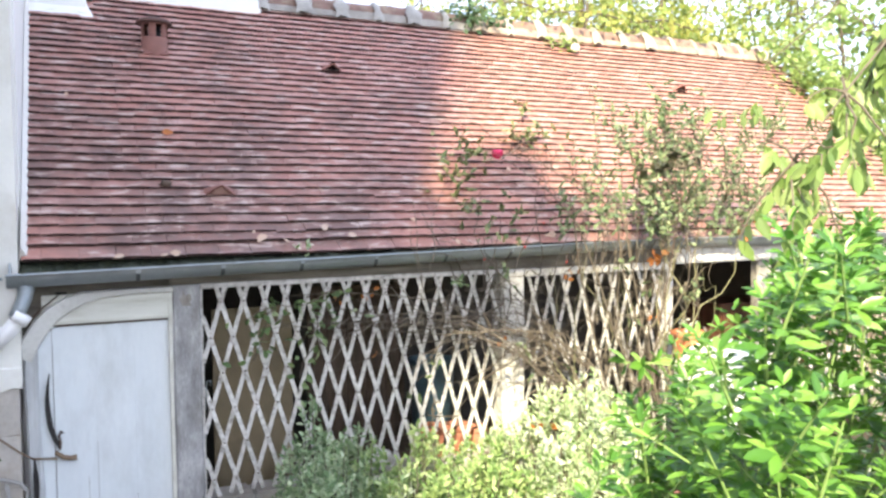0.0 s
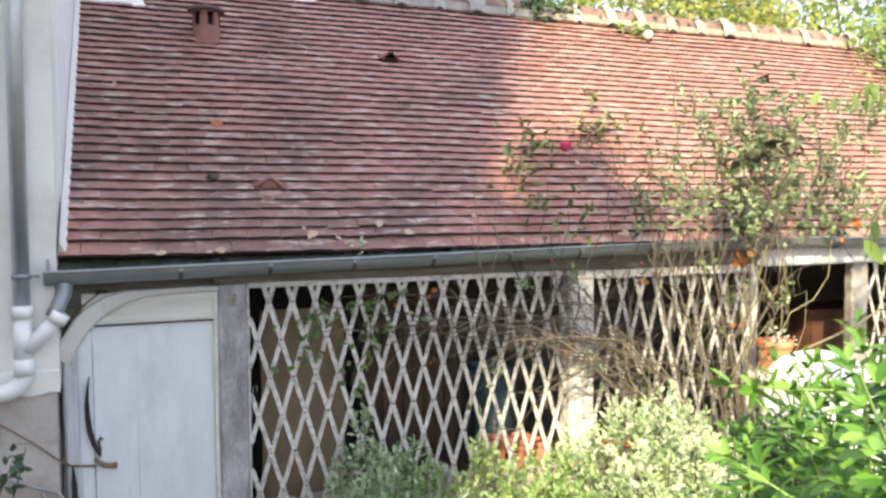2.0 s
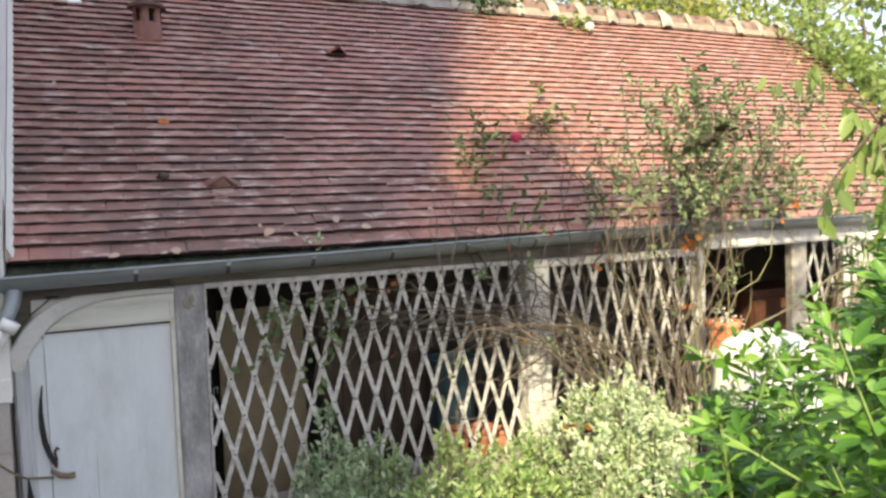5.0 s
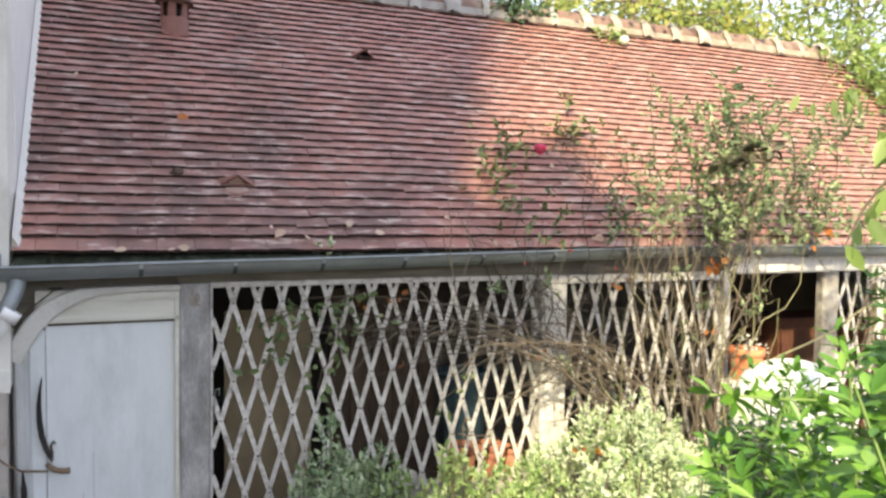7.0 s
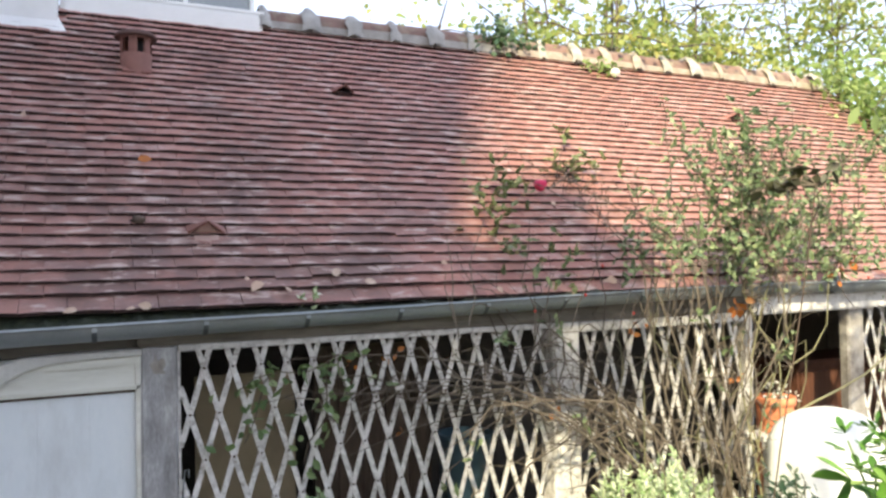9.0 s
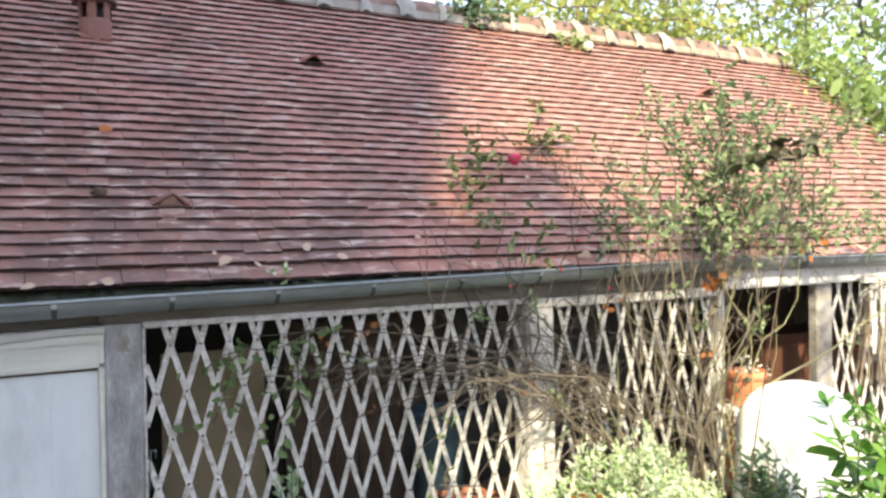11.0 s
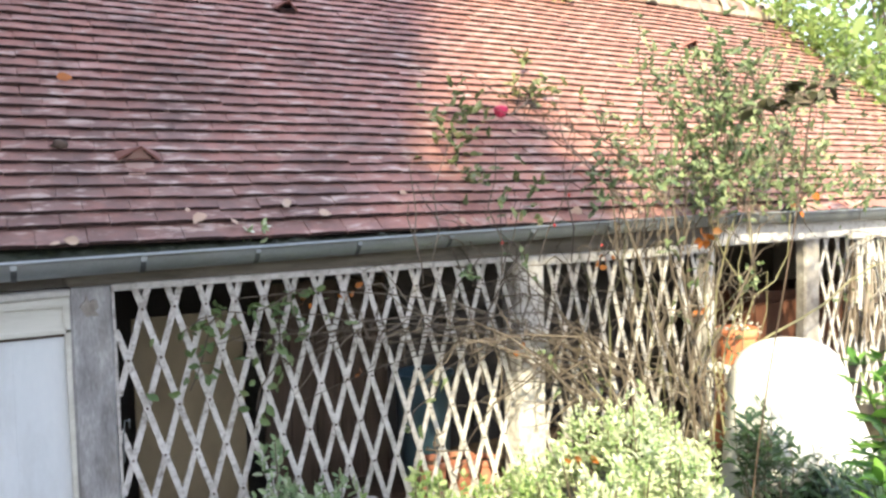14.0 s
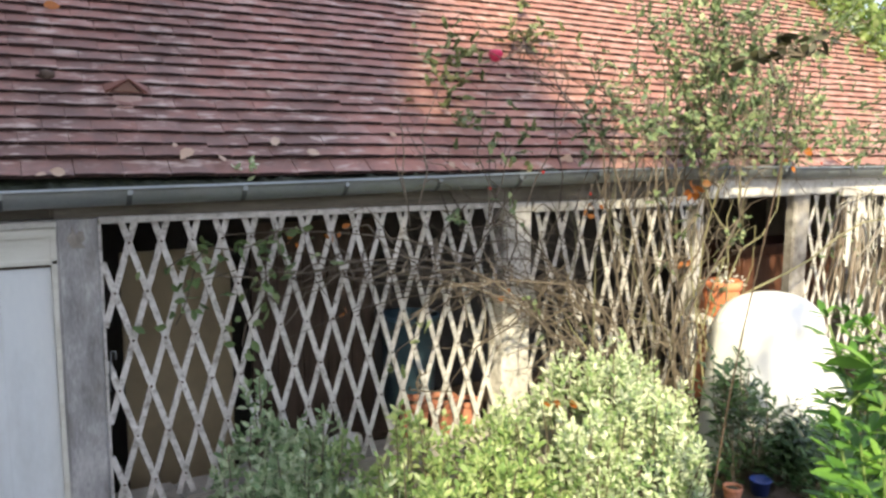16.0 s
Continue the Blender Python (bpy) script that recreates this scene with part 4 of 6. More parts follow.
sheet = thing("covered_furniture", "garden furniture draped with bright white sheeting", "cover", (5.3, 4.5, 0))
b = Bag()
rows = []
for i in range(30):
    v = i / 29
    if v < 0.34:
        a = v / 0.34 * math.pi / 2
        z, rx, ry, cx, cy = 1.22 + 0.25 * math.cos(a), 0.002 + 0.4 * math.sin(a) ** 0.85, 0.002 + 0.27 * math.sin(a) ** 0.8, 5.08 + 0.03 * v, 4.46
    else:
        u = (v - 0.34) / 0.66
        z, rx, ry, cx, cy = 1.22 * (1 - u) + 0.004, 0.4 + 0.4 * u ** 1.05, 0.27 + 0.14 * u, 5.09 + 0.27 * u, 4.47 - 0.03 * u
    row = []
    for k in range(73):
        t = 2 * math.pi * (k % 72) / 72
        fold = 1 + (0.035 * math.sin(7 * t + 1.2) + 0.02 * math.sin(13 * t + 2 * v)) * max(0, v - 0.25) + 0.03 * noise.noise((3 * math.cos(t), 3 * math.sin(t), v * 2.5))
        e = 0.75
        c, s = math.cos(t), math.sin(t)
        row.append((cx + rx * fold * math.copysign(abs(c) ** e, c), cy + ry * fold * math.copysign(abs(s) ** e, s), z))
    rows.append(row)
b.strip(rows)
part("drape", b, white_sheet, sheet, "", True)
lump = Bag().tube([(5.6, 4.42, 0.98), (5.66, 4.4, 1.1)], [0.07, 0.03], 10)
part("raised_corner", lump, white_sheet, sheet, "", True)

bed = Bag()
bed.strip([[(4.6 + 0.85 * (u / 12 - 1), 4.0 + 0.36 * (v / 6 - 1), 0.44 * min(1.0, 3.2 * math.sin(math.pi * u / 24) * math.sin(math.pi * v / 12)) + 0.05 * noise.noise((u * 0.7, v * 0.9, 5)) * math.sin(math.pi * u / 24) - 0.02) for u in range(25)] for v in range(13)])
solid("soil_mound", bed, soil, "mound of dark leaf-mould soil beside the bush", "mound", smooth=True)
tubb = thing("bucket", "small bright blue plastic bucket on dark soil", "bucket", (4.4, 3.94, 0.4))
part("body", Bag().lathe([(0.005, 0.0), (0.045, 0.0), (0.058, 0.1), (0.063, 0.1), (0.063, 0.11), (0.052, 0.11), (0.04, 0.02), (0.005, 0.02)], 20, pose(4.4, 3.94, 0.4)), blue_bright, tubb, "", True)
flower_pot(4.16, 3.94, 0.4, 0.055, 0.12, "dull orange clay flower pot on dark soil", terracotta)
flower_pot(6.2, 4.7, 0.0, 0.1, 0.17, "small orange clay pot beside the white sheeting")


# ---- plants ----
def shrub(name, label, x0, x1, y0, y1, top, tips, leaf, size, material, per_tip=14, spread=0.16, outline=OVAL, low=0.1, bark=tree_bark, upright=0.8, sprigs=0.08, inside=lambda x, y: True):
    """A loose shrub: stems from the soil to tips that fill an uneven mass, each tip a tuft of leaves. top(x) is its height."""
    t = thing(name, label, "shrub", ((x0 + x1) / 2, (y0 + y1) / 2, 0))
    stems, spots = Bag(), []
    cx, cy = (x0 + x1) / 2, (y0 + y1) / 2
    for i in range(tips):
        x, y = rng.uniform(x0, x1), rng.uniform(y0, y1)
        if not inside(x, y):
            continue
        back_y = (y - y0) / (y1 - y0)
        slope_up = 0.62 + 0.38 * min(1.0, back_y / 0.45) if y < y1 else 1
        if noise.noise((x * 4.2, y * 4.2, 6.6)) < -0.1 and rng.random() < 0.85:
            continue
        if 0 < x < 1.3 and rng.random() < 0.3:      # thin towards the door
            continue
        h = top(x) * slope_up * (1 + 0.24 * noise.noise((x * 2.6, y * 2.6, 2.2)) + 0.3 * noise.noise((x * 6.5, y * 6.5, 4.2)))
        r = rng.random()
        if r > 0.55:
            h *= rng.uniform(0.2, 0.97)
        elif r < sprigs:
            h *= rng.uniform(1.03, 1.16)
        tip = np.array((x, y, max(low, h)))
        foot = np.array((cx + (x - cx) * 0.85, cy + (y - cy) * 0.6, 0.0))
        if i % 3 == 0:
            stems.tube(wander(foot, tip, 4, 0.02, 0.02), [0.008, 0.007, 0.005, 0.004, 0.003], 4, False)
        axis = np.array((rng.normal() * 0.35, rng.normal() * 0.3 - 0.35, 0.75 + 0.2 * rng.random()))
        axis /= np.linalg.norm(axis)
        long = spread * rng.uniform(0.8, 1.7)
        for k in range(per_tip):
            u = k / per_tip
            p = tip - axis * long * u + rng.normal(size=3) * 0.006
            a = k * 2.4 + rng.uniform(0, 0.5)
            side = np.cross(axis, (math.cos(a), math.sin(a), 0.3))
            side /= max(1e-6, np.linalg.norm(side))
            way = side * (0.45 + 0.8 * u) + axis * (upright - 0.3 * u)
            spots.append((*p, *way, *(axis + side * -0.4), size * rng.uniform(0.6, 1.2) * (0.75 + 0.35 * u)))
    part("stem_mass", stems, bark, t, kind="stuff")
    leaves("foliage", spots, outline, material, t)
    return t


shrub("grey_green_shrub", "grey-green small-leaved shrub in the shade before the gate", 0.98, 2.1, 3.8, 4.85,
      lambda x: float(np.interp(x, [0.6, 0.9, 1.2, 1.45, 1.65, 1.85, 2.2], [0.45, 0.48, 0.56, 0.8, 1.06, 0.95, 0.8])), 640, leaf_sage, 0.066, leaf_sage, 13, sprigs=0.14)
shrub("green_shrub", "low green shrub with pale leaf tips", 1.8, 3.1, 3.7, 4.75,
      lambda x: float(np.interp(x, [1.85, 2.3, 2.7, 3.0], [0.86, 0.83, 0.83, 0.88])), 760, leaf_green, 0.064, leaf_green, 13)
shrub("variegated_shrub", "cream and green variegated shrub in full sun", 2.9, 4.4, 3.7, 4.8,
      lambda x: float(np.interp(x, [2.9, 3.15, 3.4, 3.65, 3.9, 4.2, 4.4], [0.7, 0.84, 0.98, 0.98, 0.95, 0.86, 0.62])), 1080, leaf_variegated, 0.064, leaf_variegated, 20, 0.19, upright=0.75, sprigs=0.16, inside=lambda x, y: x < 3.66 + 0.95 * (y - 3.7))
shrub("dark_shrub", "dark evergreen shrub in front of white sheeting", 4.25, 6.0, 4.02, 4.32,
      lambda x: float(np.interp(x, [4.25, 4.4, 4.65, 4.95, 5.3, 6.0], [1.02, 1.12, 0.95, 0.8, 0.68, 0.5])), 640, leaf_dark, 0.105, leaf_dark, 13, 0.22, SLIM, upright=0.3)
shrub("dark_shrub", "low dark evergreen shrub on the soil mound", 4.55, 5.9, 3.5, 4.2,
      lambda x: float(np.interp(x, [4.55, 5.0, 5.9], [0.6, 0.68, 0.55])), 420, leaf_dark, 0.1, leaf_dark, 12, 0.2, SLIM, upright=0.3)
shrub("ground_cover", "low dark evergreen ground cover behind the bush", 4.9, 7.6, 2.5, 4.1,
      lambda x: float(np.interp(x, [4.9, 5.6, 7.6], [0.45, 0.6, 0.7])), 620, leaf_dark, 0.1, leaf_dark, 11, 0.2, LEAFLET, upright=0.4)
ws = thing("wall_shrub", "sparse dark-leaved twigs beside the stone wall", "shrub", (-0.6, 4.2, 0))
twg, spots = Bag(), []
for tip, n in (((-0.26, 4.3, 1.47), 8), ((-0.16, 4.3, 1.37), 8), ((-0.32, 4.3, 1.36), 8), ((-0.24, 4.3, 1.28), 7), ((-0.11, 4.3, 1.41), 6), ((-0.42, 4.3, 1.42), 8), ((-0.55, 4.3, 1.6), 8), ((-0.75, 4.3, 1.55), 8)):
    stem = wander((-0.55 + rng.uniform(-0.15, 0.1), 4.25, 0), tip, 7, 0.02, 0.035)
    twg.tube(stem, [0.007, 0.0065, 0.006, 0.0055, 0.005, 0.0042, 0.0034, 0.0025], 5, False)
    for _ in range(2 * n):
        u = rng.uniform(0, 0.16) ** 1.0
        p = np.array(tip) + (np.array(stem[5]) - np.array(tip)) * u * 4 + rng.normal(size=3) * 0.016
        spots.append((*p, *rand_dir(0.1), *(rand_dir(0.4) + np.array((0, -0.8, 0.3))), rng.uniform(0.045, 0.068)))
for _ in range(230):
    p = np.array((-0.62, 4.25, 0.85)) + rng.normal(size=3) * (0.2, 0.15, 0.14)
    spots.append((*p, *rand_dir(0.4), *rand_dir(0.6), rng.uniform(0.035, 0.06)))
part("stem_mass", twg, tree_bark, ws, kind="stuff")
leaves("foliage", spots, LEAFLET, leaf_dark, ws)


def big_leaf_bush(name, label, centre, radius, top, inside, n_tips, size, material):
    """A dense shrub: leafy shoots with large leaves in threes fill the mass under top(x, y) where inside(x, y) holds."""
    t = thing(name, label, "shrub", (centre[0], centre[1], 0))
    stems, spots, made = Bag(), [], 0
    while made < n_tips:
        x, y = centre[0] + radius[0] * rng.uniform(-1, 1), centre[1] + radius[1] * rng.uniform(-1, 1)
        if not inside(x, y):
            continue
        made += 1
        z = top(x, y) * (1 + 0.07 * noise.noise((x * 2.5, y * 2.5, 1)) + 0.04 * noise.noise((x * 6, y * 6, 3)))
        z *= rng.uniform(0.95, 1.0) if rng.random() < 0.17 else 0.93 - 0.66 * rng.random() ** 1.2
        if z < 1.85 and x < bush_edge(y) + 0.02 + 0.16 * (1.85 - z):      # bare towards its foot
            continue
        tip = np.array((x, y, z))
        foot = np.array((centre[0] + 0.35 * (x - centre[0]), centre[1] + 0.35 * (y - centre[1]), 0.0))
        lean = np.array(((x - centre[0]) * 0.5, (y - centre[1]) * 0.5, 0.9)) + rng.normal(size=3) * 0.3
        lean /= np.linalg.norm(lean)
        if made % 6 == 0:
            stems.tube(wander(foot, tip - lean * 0.25, 5, 0.05, 0.05) + [tuple(tip)], [0.009, 0.008, 0.006, 0.005, 0.004, 0.004, 0.003], 5, False)
        else:
            stems.tube([tuple(tip - lean * 0.3), tuple(tip)], [0.005, 0.003], 4, False)
        for k in range(6):
            p = tip - lean * 0.055 * k
            b0 = k * 1.57 + made
            for sgn in (1, -1):
                out = np.array((math.cos(b0) * sgn, math.sin(b0) * sgn, 0.0)) * (0.55 + 0.12 * k) + lean * (0.8 - 0.12 * k)
                out /= np.linalg.norm(out)
                q = p + out * 0.03
                grown = size * rng.uniform(0.75, 1.1) * (0.6 + 0.09 * k)
                for spread_a in (-0.8, 0, 0.8):
                    s_ = np.cross(out, lean + np.array((0, 0, 0.2)))
                    s_ /= max(1e-6, np.linalg.norm(s_))
                    w = out * math.cos(spread_a) + s_ * math.sin(spread_a) + np.array((0, 0, rng.uniform(-0.3, 0.05)))
                    spots.append((*q, *w, *(lean + np.array((0, -0.2, 0.5)) + rng.normal(size=3) * 0.2), grown * (1.1 if spread_a == 0 else 0.9)))
    part("stem_mass", stems, green_stem, t, kind="stuff")
    leaves("foliage", spots, BROAD, material, t)
    return t


def bush_edge(y):
    return float(np.interp(y, [0.8, 1.6, 2.0, 2.4, 2.8], [1.1, 1.6, 1.97, 2.53, 3.15]))


def bush_top(x, y):      # low towards the gate, tall where it leans into the sun
    x0, x1 = bush_edge(y), 1.62 + 1.5 * (y - 1.2)
    return float(np.interp((x - x0) / max(0.15, x1 - x0), [0, 0.5, 1, 1.5], [1.86, 2.02, 2.34, 2.44]))


big_leaf_bush("mock_orange_bush", "tall bright green bush with glossy leaves in threes", (2.6, 1.8), (1.25, 1.05), bush_top,
              lambda x, y: x > bush_edge(y) and ((x - 2.6) / 1.25) ** 2 + ((y - 1.8) / 1.05) ** 2 < 1.0, 380, 0.096, leaf_mock)

# a drooping branch overhead
br = thing("overhanging_branch", "drooping tree branch with large light green leaves, plus an unseen shading limb", "branch", (4.3, 2.2, 3.9))
limb = wander((5.65, 2.35, 4.9), (3.0, 2.06, 2.75), 8, 0.12, 0.03)
stems = Bag().tube(limb, [0.013 - 0.0012 * i for i in range(9)], 6, False)
spots = []
for i in range(40):
    j = 4 + i % 5
    p0 = np.array(limb[min(8, j)])
    end = p0 + np.array((rng.uniform(-0.32, 0.3), rng.uniform(-0.3, 0.25), rng.uniform(-0.4, 0.12)))
    tw = wander(p0, end, 4, 0.04, 0.015)
    stems.tube(tw, [0.007, 0.006, 0.005, 0.004, 0.003], 4, False)
    for k in range(9):
        u = 0.2 + 0.8 * k / 8
        q = p0 + (end - p0) * u
        way = np.array((rng.uniform(-0.6, 0.6), rng.uniform(-0.6, 0.6), -0.9))
        spots.append((*q, *way, *rand_dir(0.6), rng.uniform(0.085, 0.135)))
spray = wander(limb[3], (3.42, 2.87, 3.06), 7, 0.1, 0.03)
stems.tube(spray, [0.008, 0.007, 0.006, 0.005, 0.005, 0.004, 0.003, 0.002], 5, False)
for _ in range(16):
    q = np.array((3.55, 2.87, 3.07)) + rng.normal(size=3) * (0.09, 0.05, 0.02)
    spots.append((*q, rng.uniform(-0.5, 0.5), rng.uniform(-0.5, 0.5), -0.9, *rand_dir(0.6), rng.uniform(0.06, 0.09)))
# an added high limb out of view, its leaves set to shade the tiles behind the rose
high = wander((5.65, 2.35, 4.75), (1.15, 1.9, 5.7), 10, 0.25, 0.03)
stems.tube(high, [0.024 - 0.0018 * i for i in range(11)], 6, False)
for i in range(300):
    hx, hs = rng.uniform(2.7, 4.1), rng.uniform(0.0, 1.15)
    if hs > 0.45 and (hx < 3.3 or rng.random() < 0.35):
        continue
    far_d = rng.uniform(3.7, 4.5)
    goal = np.array(on_roof(hx, hs, 0.05))
    if i >= 190:      # lower ones, set to shade the top of the gates
        goal = np.array((rng.uniform(2.6, 4.0), 5.05, rng.uniform(1.6, 2.15)))
    c = goal - far_d * np.array((SUN_TO.x, SUN_TO.y, -math.tan(SUN_HEIGHT)))
    near = min(high, key=lambda p: float(np.sum((np.array(p) - c) ** 2)))
    stems.tube(wander(near, c, 4, 0.03, 0.02), [0.006, 0.005, 0.004, 0.003, 0.002], 4, False)
    for _ in range(11):
        spots.append((*(c + rng.normal(size=3) * 0.065), rng.uniform(-0.6, 0.6), rng.uniform(-0.6, 0.6), -0.3, *rand_dir(1.6), rng.uniform(0.11, 0.15)))
part("limb", stems, tree_bark, br, kind="stuff")
leaves("foliage", spots, OVAL, leaf_lime, br)

# ---- the climbing rose ----
rose = thing("climbing_rose", "climbing rose with bare brown canes and thin foliage", "rose", (4.5, 4.7, 0))
tips = []
FEET = [(4.35 + 0.5 * rng.random(), 4.62 + 0.25 * rng.random(), 0) for _ in range(22)]
for i, foot in enumerate(FEET):
    if i < 9:      # arching to the left over the gate
        end = (rng.uniform(1.7, 3.3), rng.uniform(4.9, 5.04), rng.uniform(1.5, 2.0))
        sag = rng.uniform(0.5, 0.75)
    elif i < 13:   # up to the flower
        end = (rng.uniform(2.8, 3.6), rng.uniform(4.75, 5.2), rng.uniform(2.7, 3.15))
        sag = rng.uniform(0.1, 0.3)
    else:          # upright, past the gutter
        end = (rng.uniform(4.1, 5.05) if i < 20 else rng.uniform(5.2, 5.9), rng.uniform(4.4, 5.0), rng.uniform(2.6, 3.2))
        sag = rng.uniform(-0.05, 0.25)
    pts = wander(foot, end, 10, sag, 0.13)
    if 9 <= i < 13:      # over the gutter and up the tiles
        mid = (rng.uniform(3.6, 4.2), 4.6, rng.uniform(2.4, 2.5))
        pts = wander(foot, mid, 6, 0.0, 0.04)[:-1] + wander(mid, tuple(on_roof(rng.uniform(3.3, 3.95), rng.uniform(0.7, 1.2), rng.uniform(0.08, 0.22))), 4, 0.08, 0.02)
    part("cane", Bag().tube(pts, [0.0095 - 0.0007 * k for k in range(11)], 6, False), brown_bark if i < 17 else green_cane, rose, "", True)
    tips.append([np.array(p) for p in pts])
twigs, shoots, spots = Bag(), Bag(), []
for c, pts in enumerate(tips):
    for k in range(3, 11):
        for _ in range(2 if c < 13 else 6 if pts[k][2] > 2.2 else 2):
            p0 = pts[k] + rng.normal(size=3) * 0.01
            d = rand_dir(0.5) * rng.uniform(0.15, 0.5)
            if c < 9:
                d = d + np.array((-0.16, 0, -0.06))
            d[1] *= 0.6
            if p0[0] > 5.15 and p0[2] < 2.2:
                continue
            end = p0 + d
            if end[1] > 5.03 and end[2] < 2.15:
                end[1] = 5.02
            over = 2.36 + (end[1] - 5.02) * 0.905 + 0.05
            if end[1] > 4.86 and 2.1 < end[2] < over:
                end[2] = over + rng.uniform(0, 0.15)
            tw = wander(p0, end, 5, 0.03, 0.03)
            twigs.tube(tw, [0.0042, 0.004, 0.0035, 0.003, 0.0024, 0.0018], 4, False)
            rich = end[2] > 2.42 and rng.random() < (0.5 if c > 12 else 0.08) or rng.random() < 0.06
            if rich:
                for q in range(5):
                    u = 0.35 + 0.65 * q / 4
                    base = p0 + (end - p0) * u
                    ax = rand_dir(0.1)
                    for s in range(5):
                        side = np.cross(ax, (0, 0, 1)) * (0.6 if s % 2 else -0.6) * (s < 4)
                        spots.append((*(base + ax * 0.022 * (s // 2 + 1)), *(ax + side), *rand_dir(1.0), rng.uniform(0.034, 0.056)))
# leafy tuft round the flower
TUFTS = []      # along the roof, up the roof, how many fronds, how wide
for tx, ts, many, wide in ((3.35, 1.0, 34, 0.09), (4.07, 1.26, 34, 0.1), (4.2, 1.66, 8, 0.05), (3.09, 0.56, 17, 0.06), (3.2, 0.25, 16, 0.1), (3.28, 0.02, 14, 0.07), (4.4, 1.22, 8, 0.14), (3.2, 0.75, 8, 0.08)):
    TUFTS += [(tuple(on_roof(tx, ts, 0.15)), (1.35 * wide, 0.06, 0.06))] * many
tuft = []
for centre, wide in TUFTS:
    c = np.array(centre) + rng.normal(size=3) * wide
    c[2] = max(c[2], 2.37 + (c[1] - 5.02) * 0.905)
    ax = rand_dir(0.2)
    for s in range(5):
        side = np.cross(ax, (0, 0, 1)) * (0.6 if s % 2 else -0.6) * (s < 4)
        tuft.append((*(c + ax * 0.022 * (s // 2 + 1)), *(ax + side), *rand_dir(1.0), rng.uniform(0.04, 0.062)))
# trailing leaves before the first gate
trail = []
for line in (((2.0, 4.99, 2.0), (1.32, 5.0, 1.83)), ((1.85, 5.0, 1.95), (1.68, 5.02, 1.4)), ((1.5, 5.02, 1.9), (1.36, 5.02, 1.55))):
    pts = wander(*line, 6, 0.03, 0.02)
    twigs.tube(pts, 0.004, 4, False)
    for p in pts:
        for _ in range(4):
            c = np.array(p) + rng.normal(size=3) * (0.045, 0.015, 0.03)
            trail.append((*c, *rand_dir(-0.2), *(rand_dir(0.3) + np.array((0, -0.9, 0.2))), rng.uniform(0.05, 0.085)))
# leaves all through the crown above the gutter
for _ in range(1050):
    c = np.array((rng.uniform(3.6, 6.4), rng.uniform(4.25, 5.05), rng.uniform(2.35, 3.5)))
    if noise.noise((c[0] * 2.6, c[1] * 2.6, c[2] * 2.6)) < 0.07 or c[2] > 2.75 + 0.85 * math.sin(min(0.93, max(0.0, (c[0] - 3.4) / 3.3)) * math.pi) or c[2] > 3.22 + 0.5 * noise.noise((c[0] * 3, 0, 9)):
        continue
    c[2] = max(c[2], 2.39 + (c[1] - 5.02) * 0.905)
    twigs.tube(wander(c, c + rng.normal(size=3) * (0.12, 0.06, 0.1), 3, 0, 0.01), [0.003, 0.003, 0.002, 0.002], 4, False)
    for _ in range(3):
        ax = rand_dir(0.2)
        base = c + rng.normal(size=3) * 0.04
        for s in range(5):
            side = np.cross(ax, (0, 0, 1)) * (0.6 if s % 2 else -0.6) * (s < 4)
            spots.append((*(base + ax * 0.028 * (s // 2 + 1)), *(ax + side), *(rand_dir(0.8) + np.array((0, -0.5, 0.3))), rng.uniform(0.028, 0.05)))
# slender sprigs standing above the crown
for tip in ((3.746, 4.45, 3.436), (4.753, 4.3, 3.296), (4.25, 4.4, 3.22), (5.1, 4.5, 3.3), (5.45, 4.6, 3.25), (4.5, 4.5, 3.38), (5.8, 4.7, 3.3), (4.0, 4.45, 3.15)):
    sprig = wander((tip[0] + rng.uniform(0.0, 0.25), tip[1] + 0.05, 2.55), tip, 8, 0.02, 0.04)
    twigs.tube(sprig, [0.006, 0.0055, 0.005, 0.0045, 0.004, 0.0036, 0.0032, 0.0028, 0.0022], 4, False)
    for p in sprig[3:]:
        for _ in range(5):
            ax = rand_dir(0.3)
            spots.append((*(np.array(p) + ax * 0.015), *ax, *rand_dir(0.7), rng.uniform(0.03, 0.055)))
# a thicket of thin canes before the second gate, rising past the gutter
for _ in range(20):
    a = np.array((min(4.95, rng.normal(4.42, 0.32)), rng.uniform(4.72, 4.95), rng.uniform(0.2, 1.2)))
    b = np.array((min(5.2, a[0] + rng.normal(0.08, 0.45)), rng.uniform(4.6, 4.82), rng.uniform(1.7, 2.75)))
    green = rng.random() < 0.5
    r0 = rng.uniform(0.0035, 0.0062)
    (shoots if green else twigs).tube(wander(a, b, 8, rng.uniform(-0.05, 0.06), 0.11), [r0 * (1 - 0.08 * k) for k in range(9)], 4, False)
# canes fanning out to the left over the post, and side twigs on them
for _ in range(22):
    a = np.array((rng.uniform(3.7, 4.9), rng.uniform(4.75, 4.95), rng.uniform(0.7, 1.9)))
    b = np.array((a[0] - rng.uniform(0.5, 1.6), rng.uniform(4.88, 5.0), min(2.12, a[2] + rng.uniform(-0.15, 0.75))))
    pts = wander(a, b, 8, rng.uniform(-0.03, 0.24), 0.06)
    r0 = rng.uniform(0.003, 0.0065)
    twigs.tube(pts, [r0 * (1 - 0.09 * k) for k in range(9)], 4, False)
    for k in range(2, 8, 2):
        q = np.array(pts[k]) + np.array((rng.uniform(-0.25, 0.12), rng.uniform(-0.05, 0.02), rng.uniform(-0.2, 0.16)))
        twigs.tube(wander(pts[k], q, 3, 0.01, 0.015), [0.0032, 0.0028, 0.0022, 0.0014], 4, False)
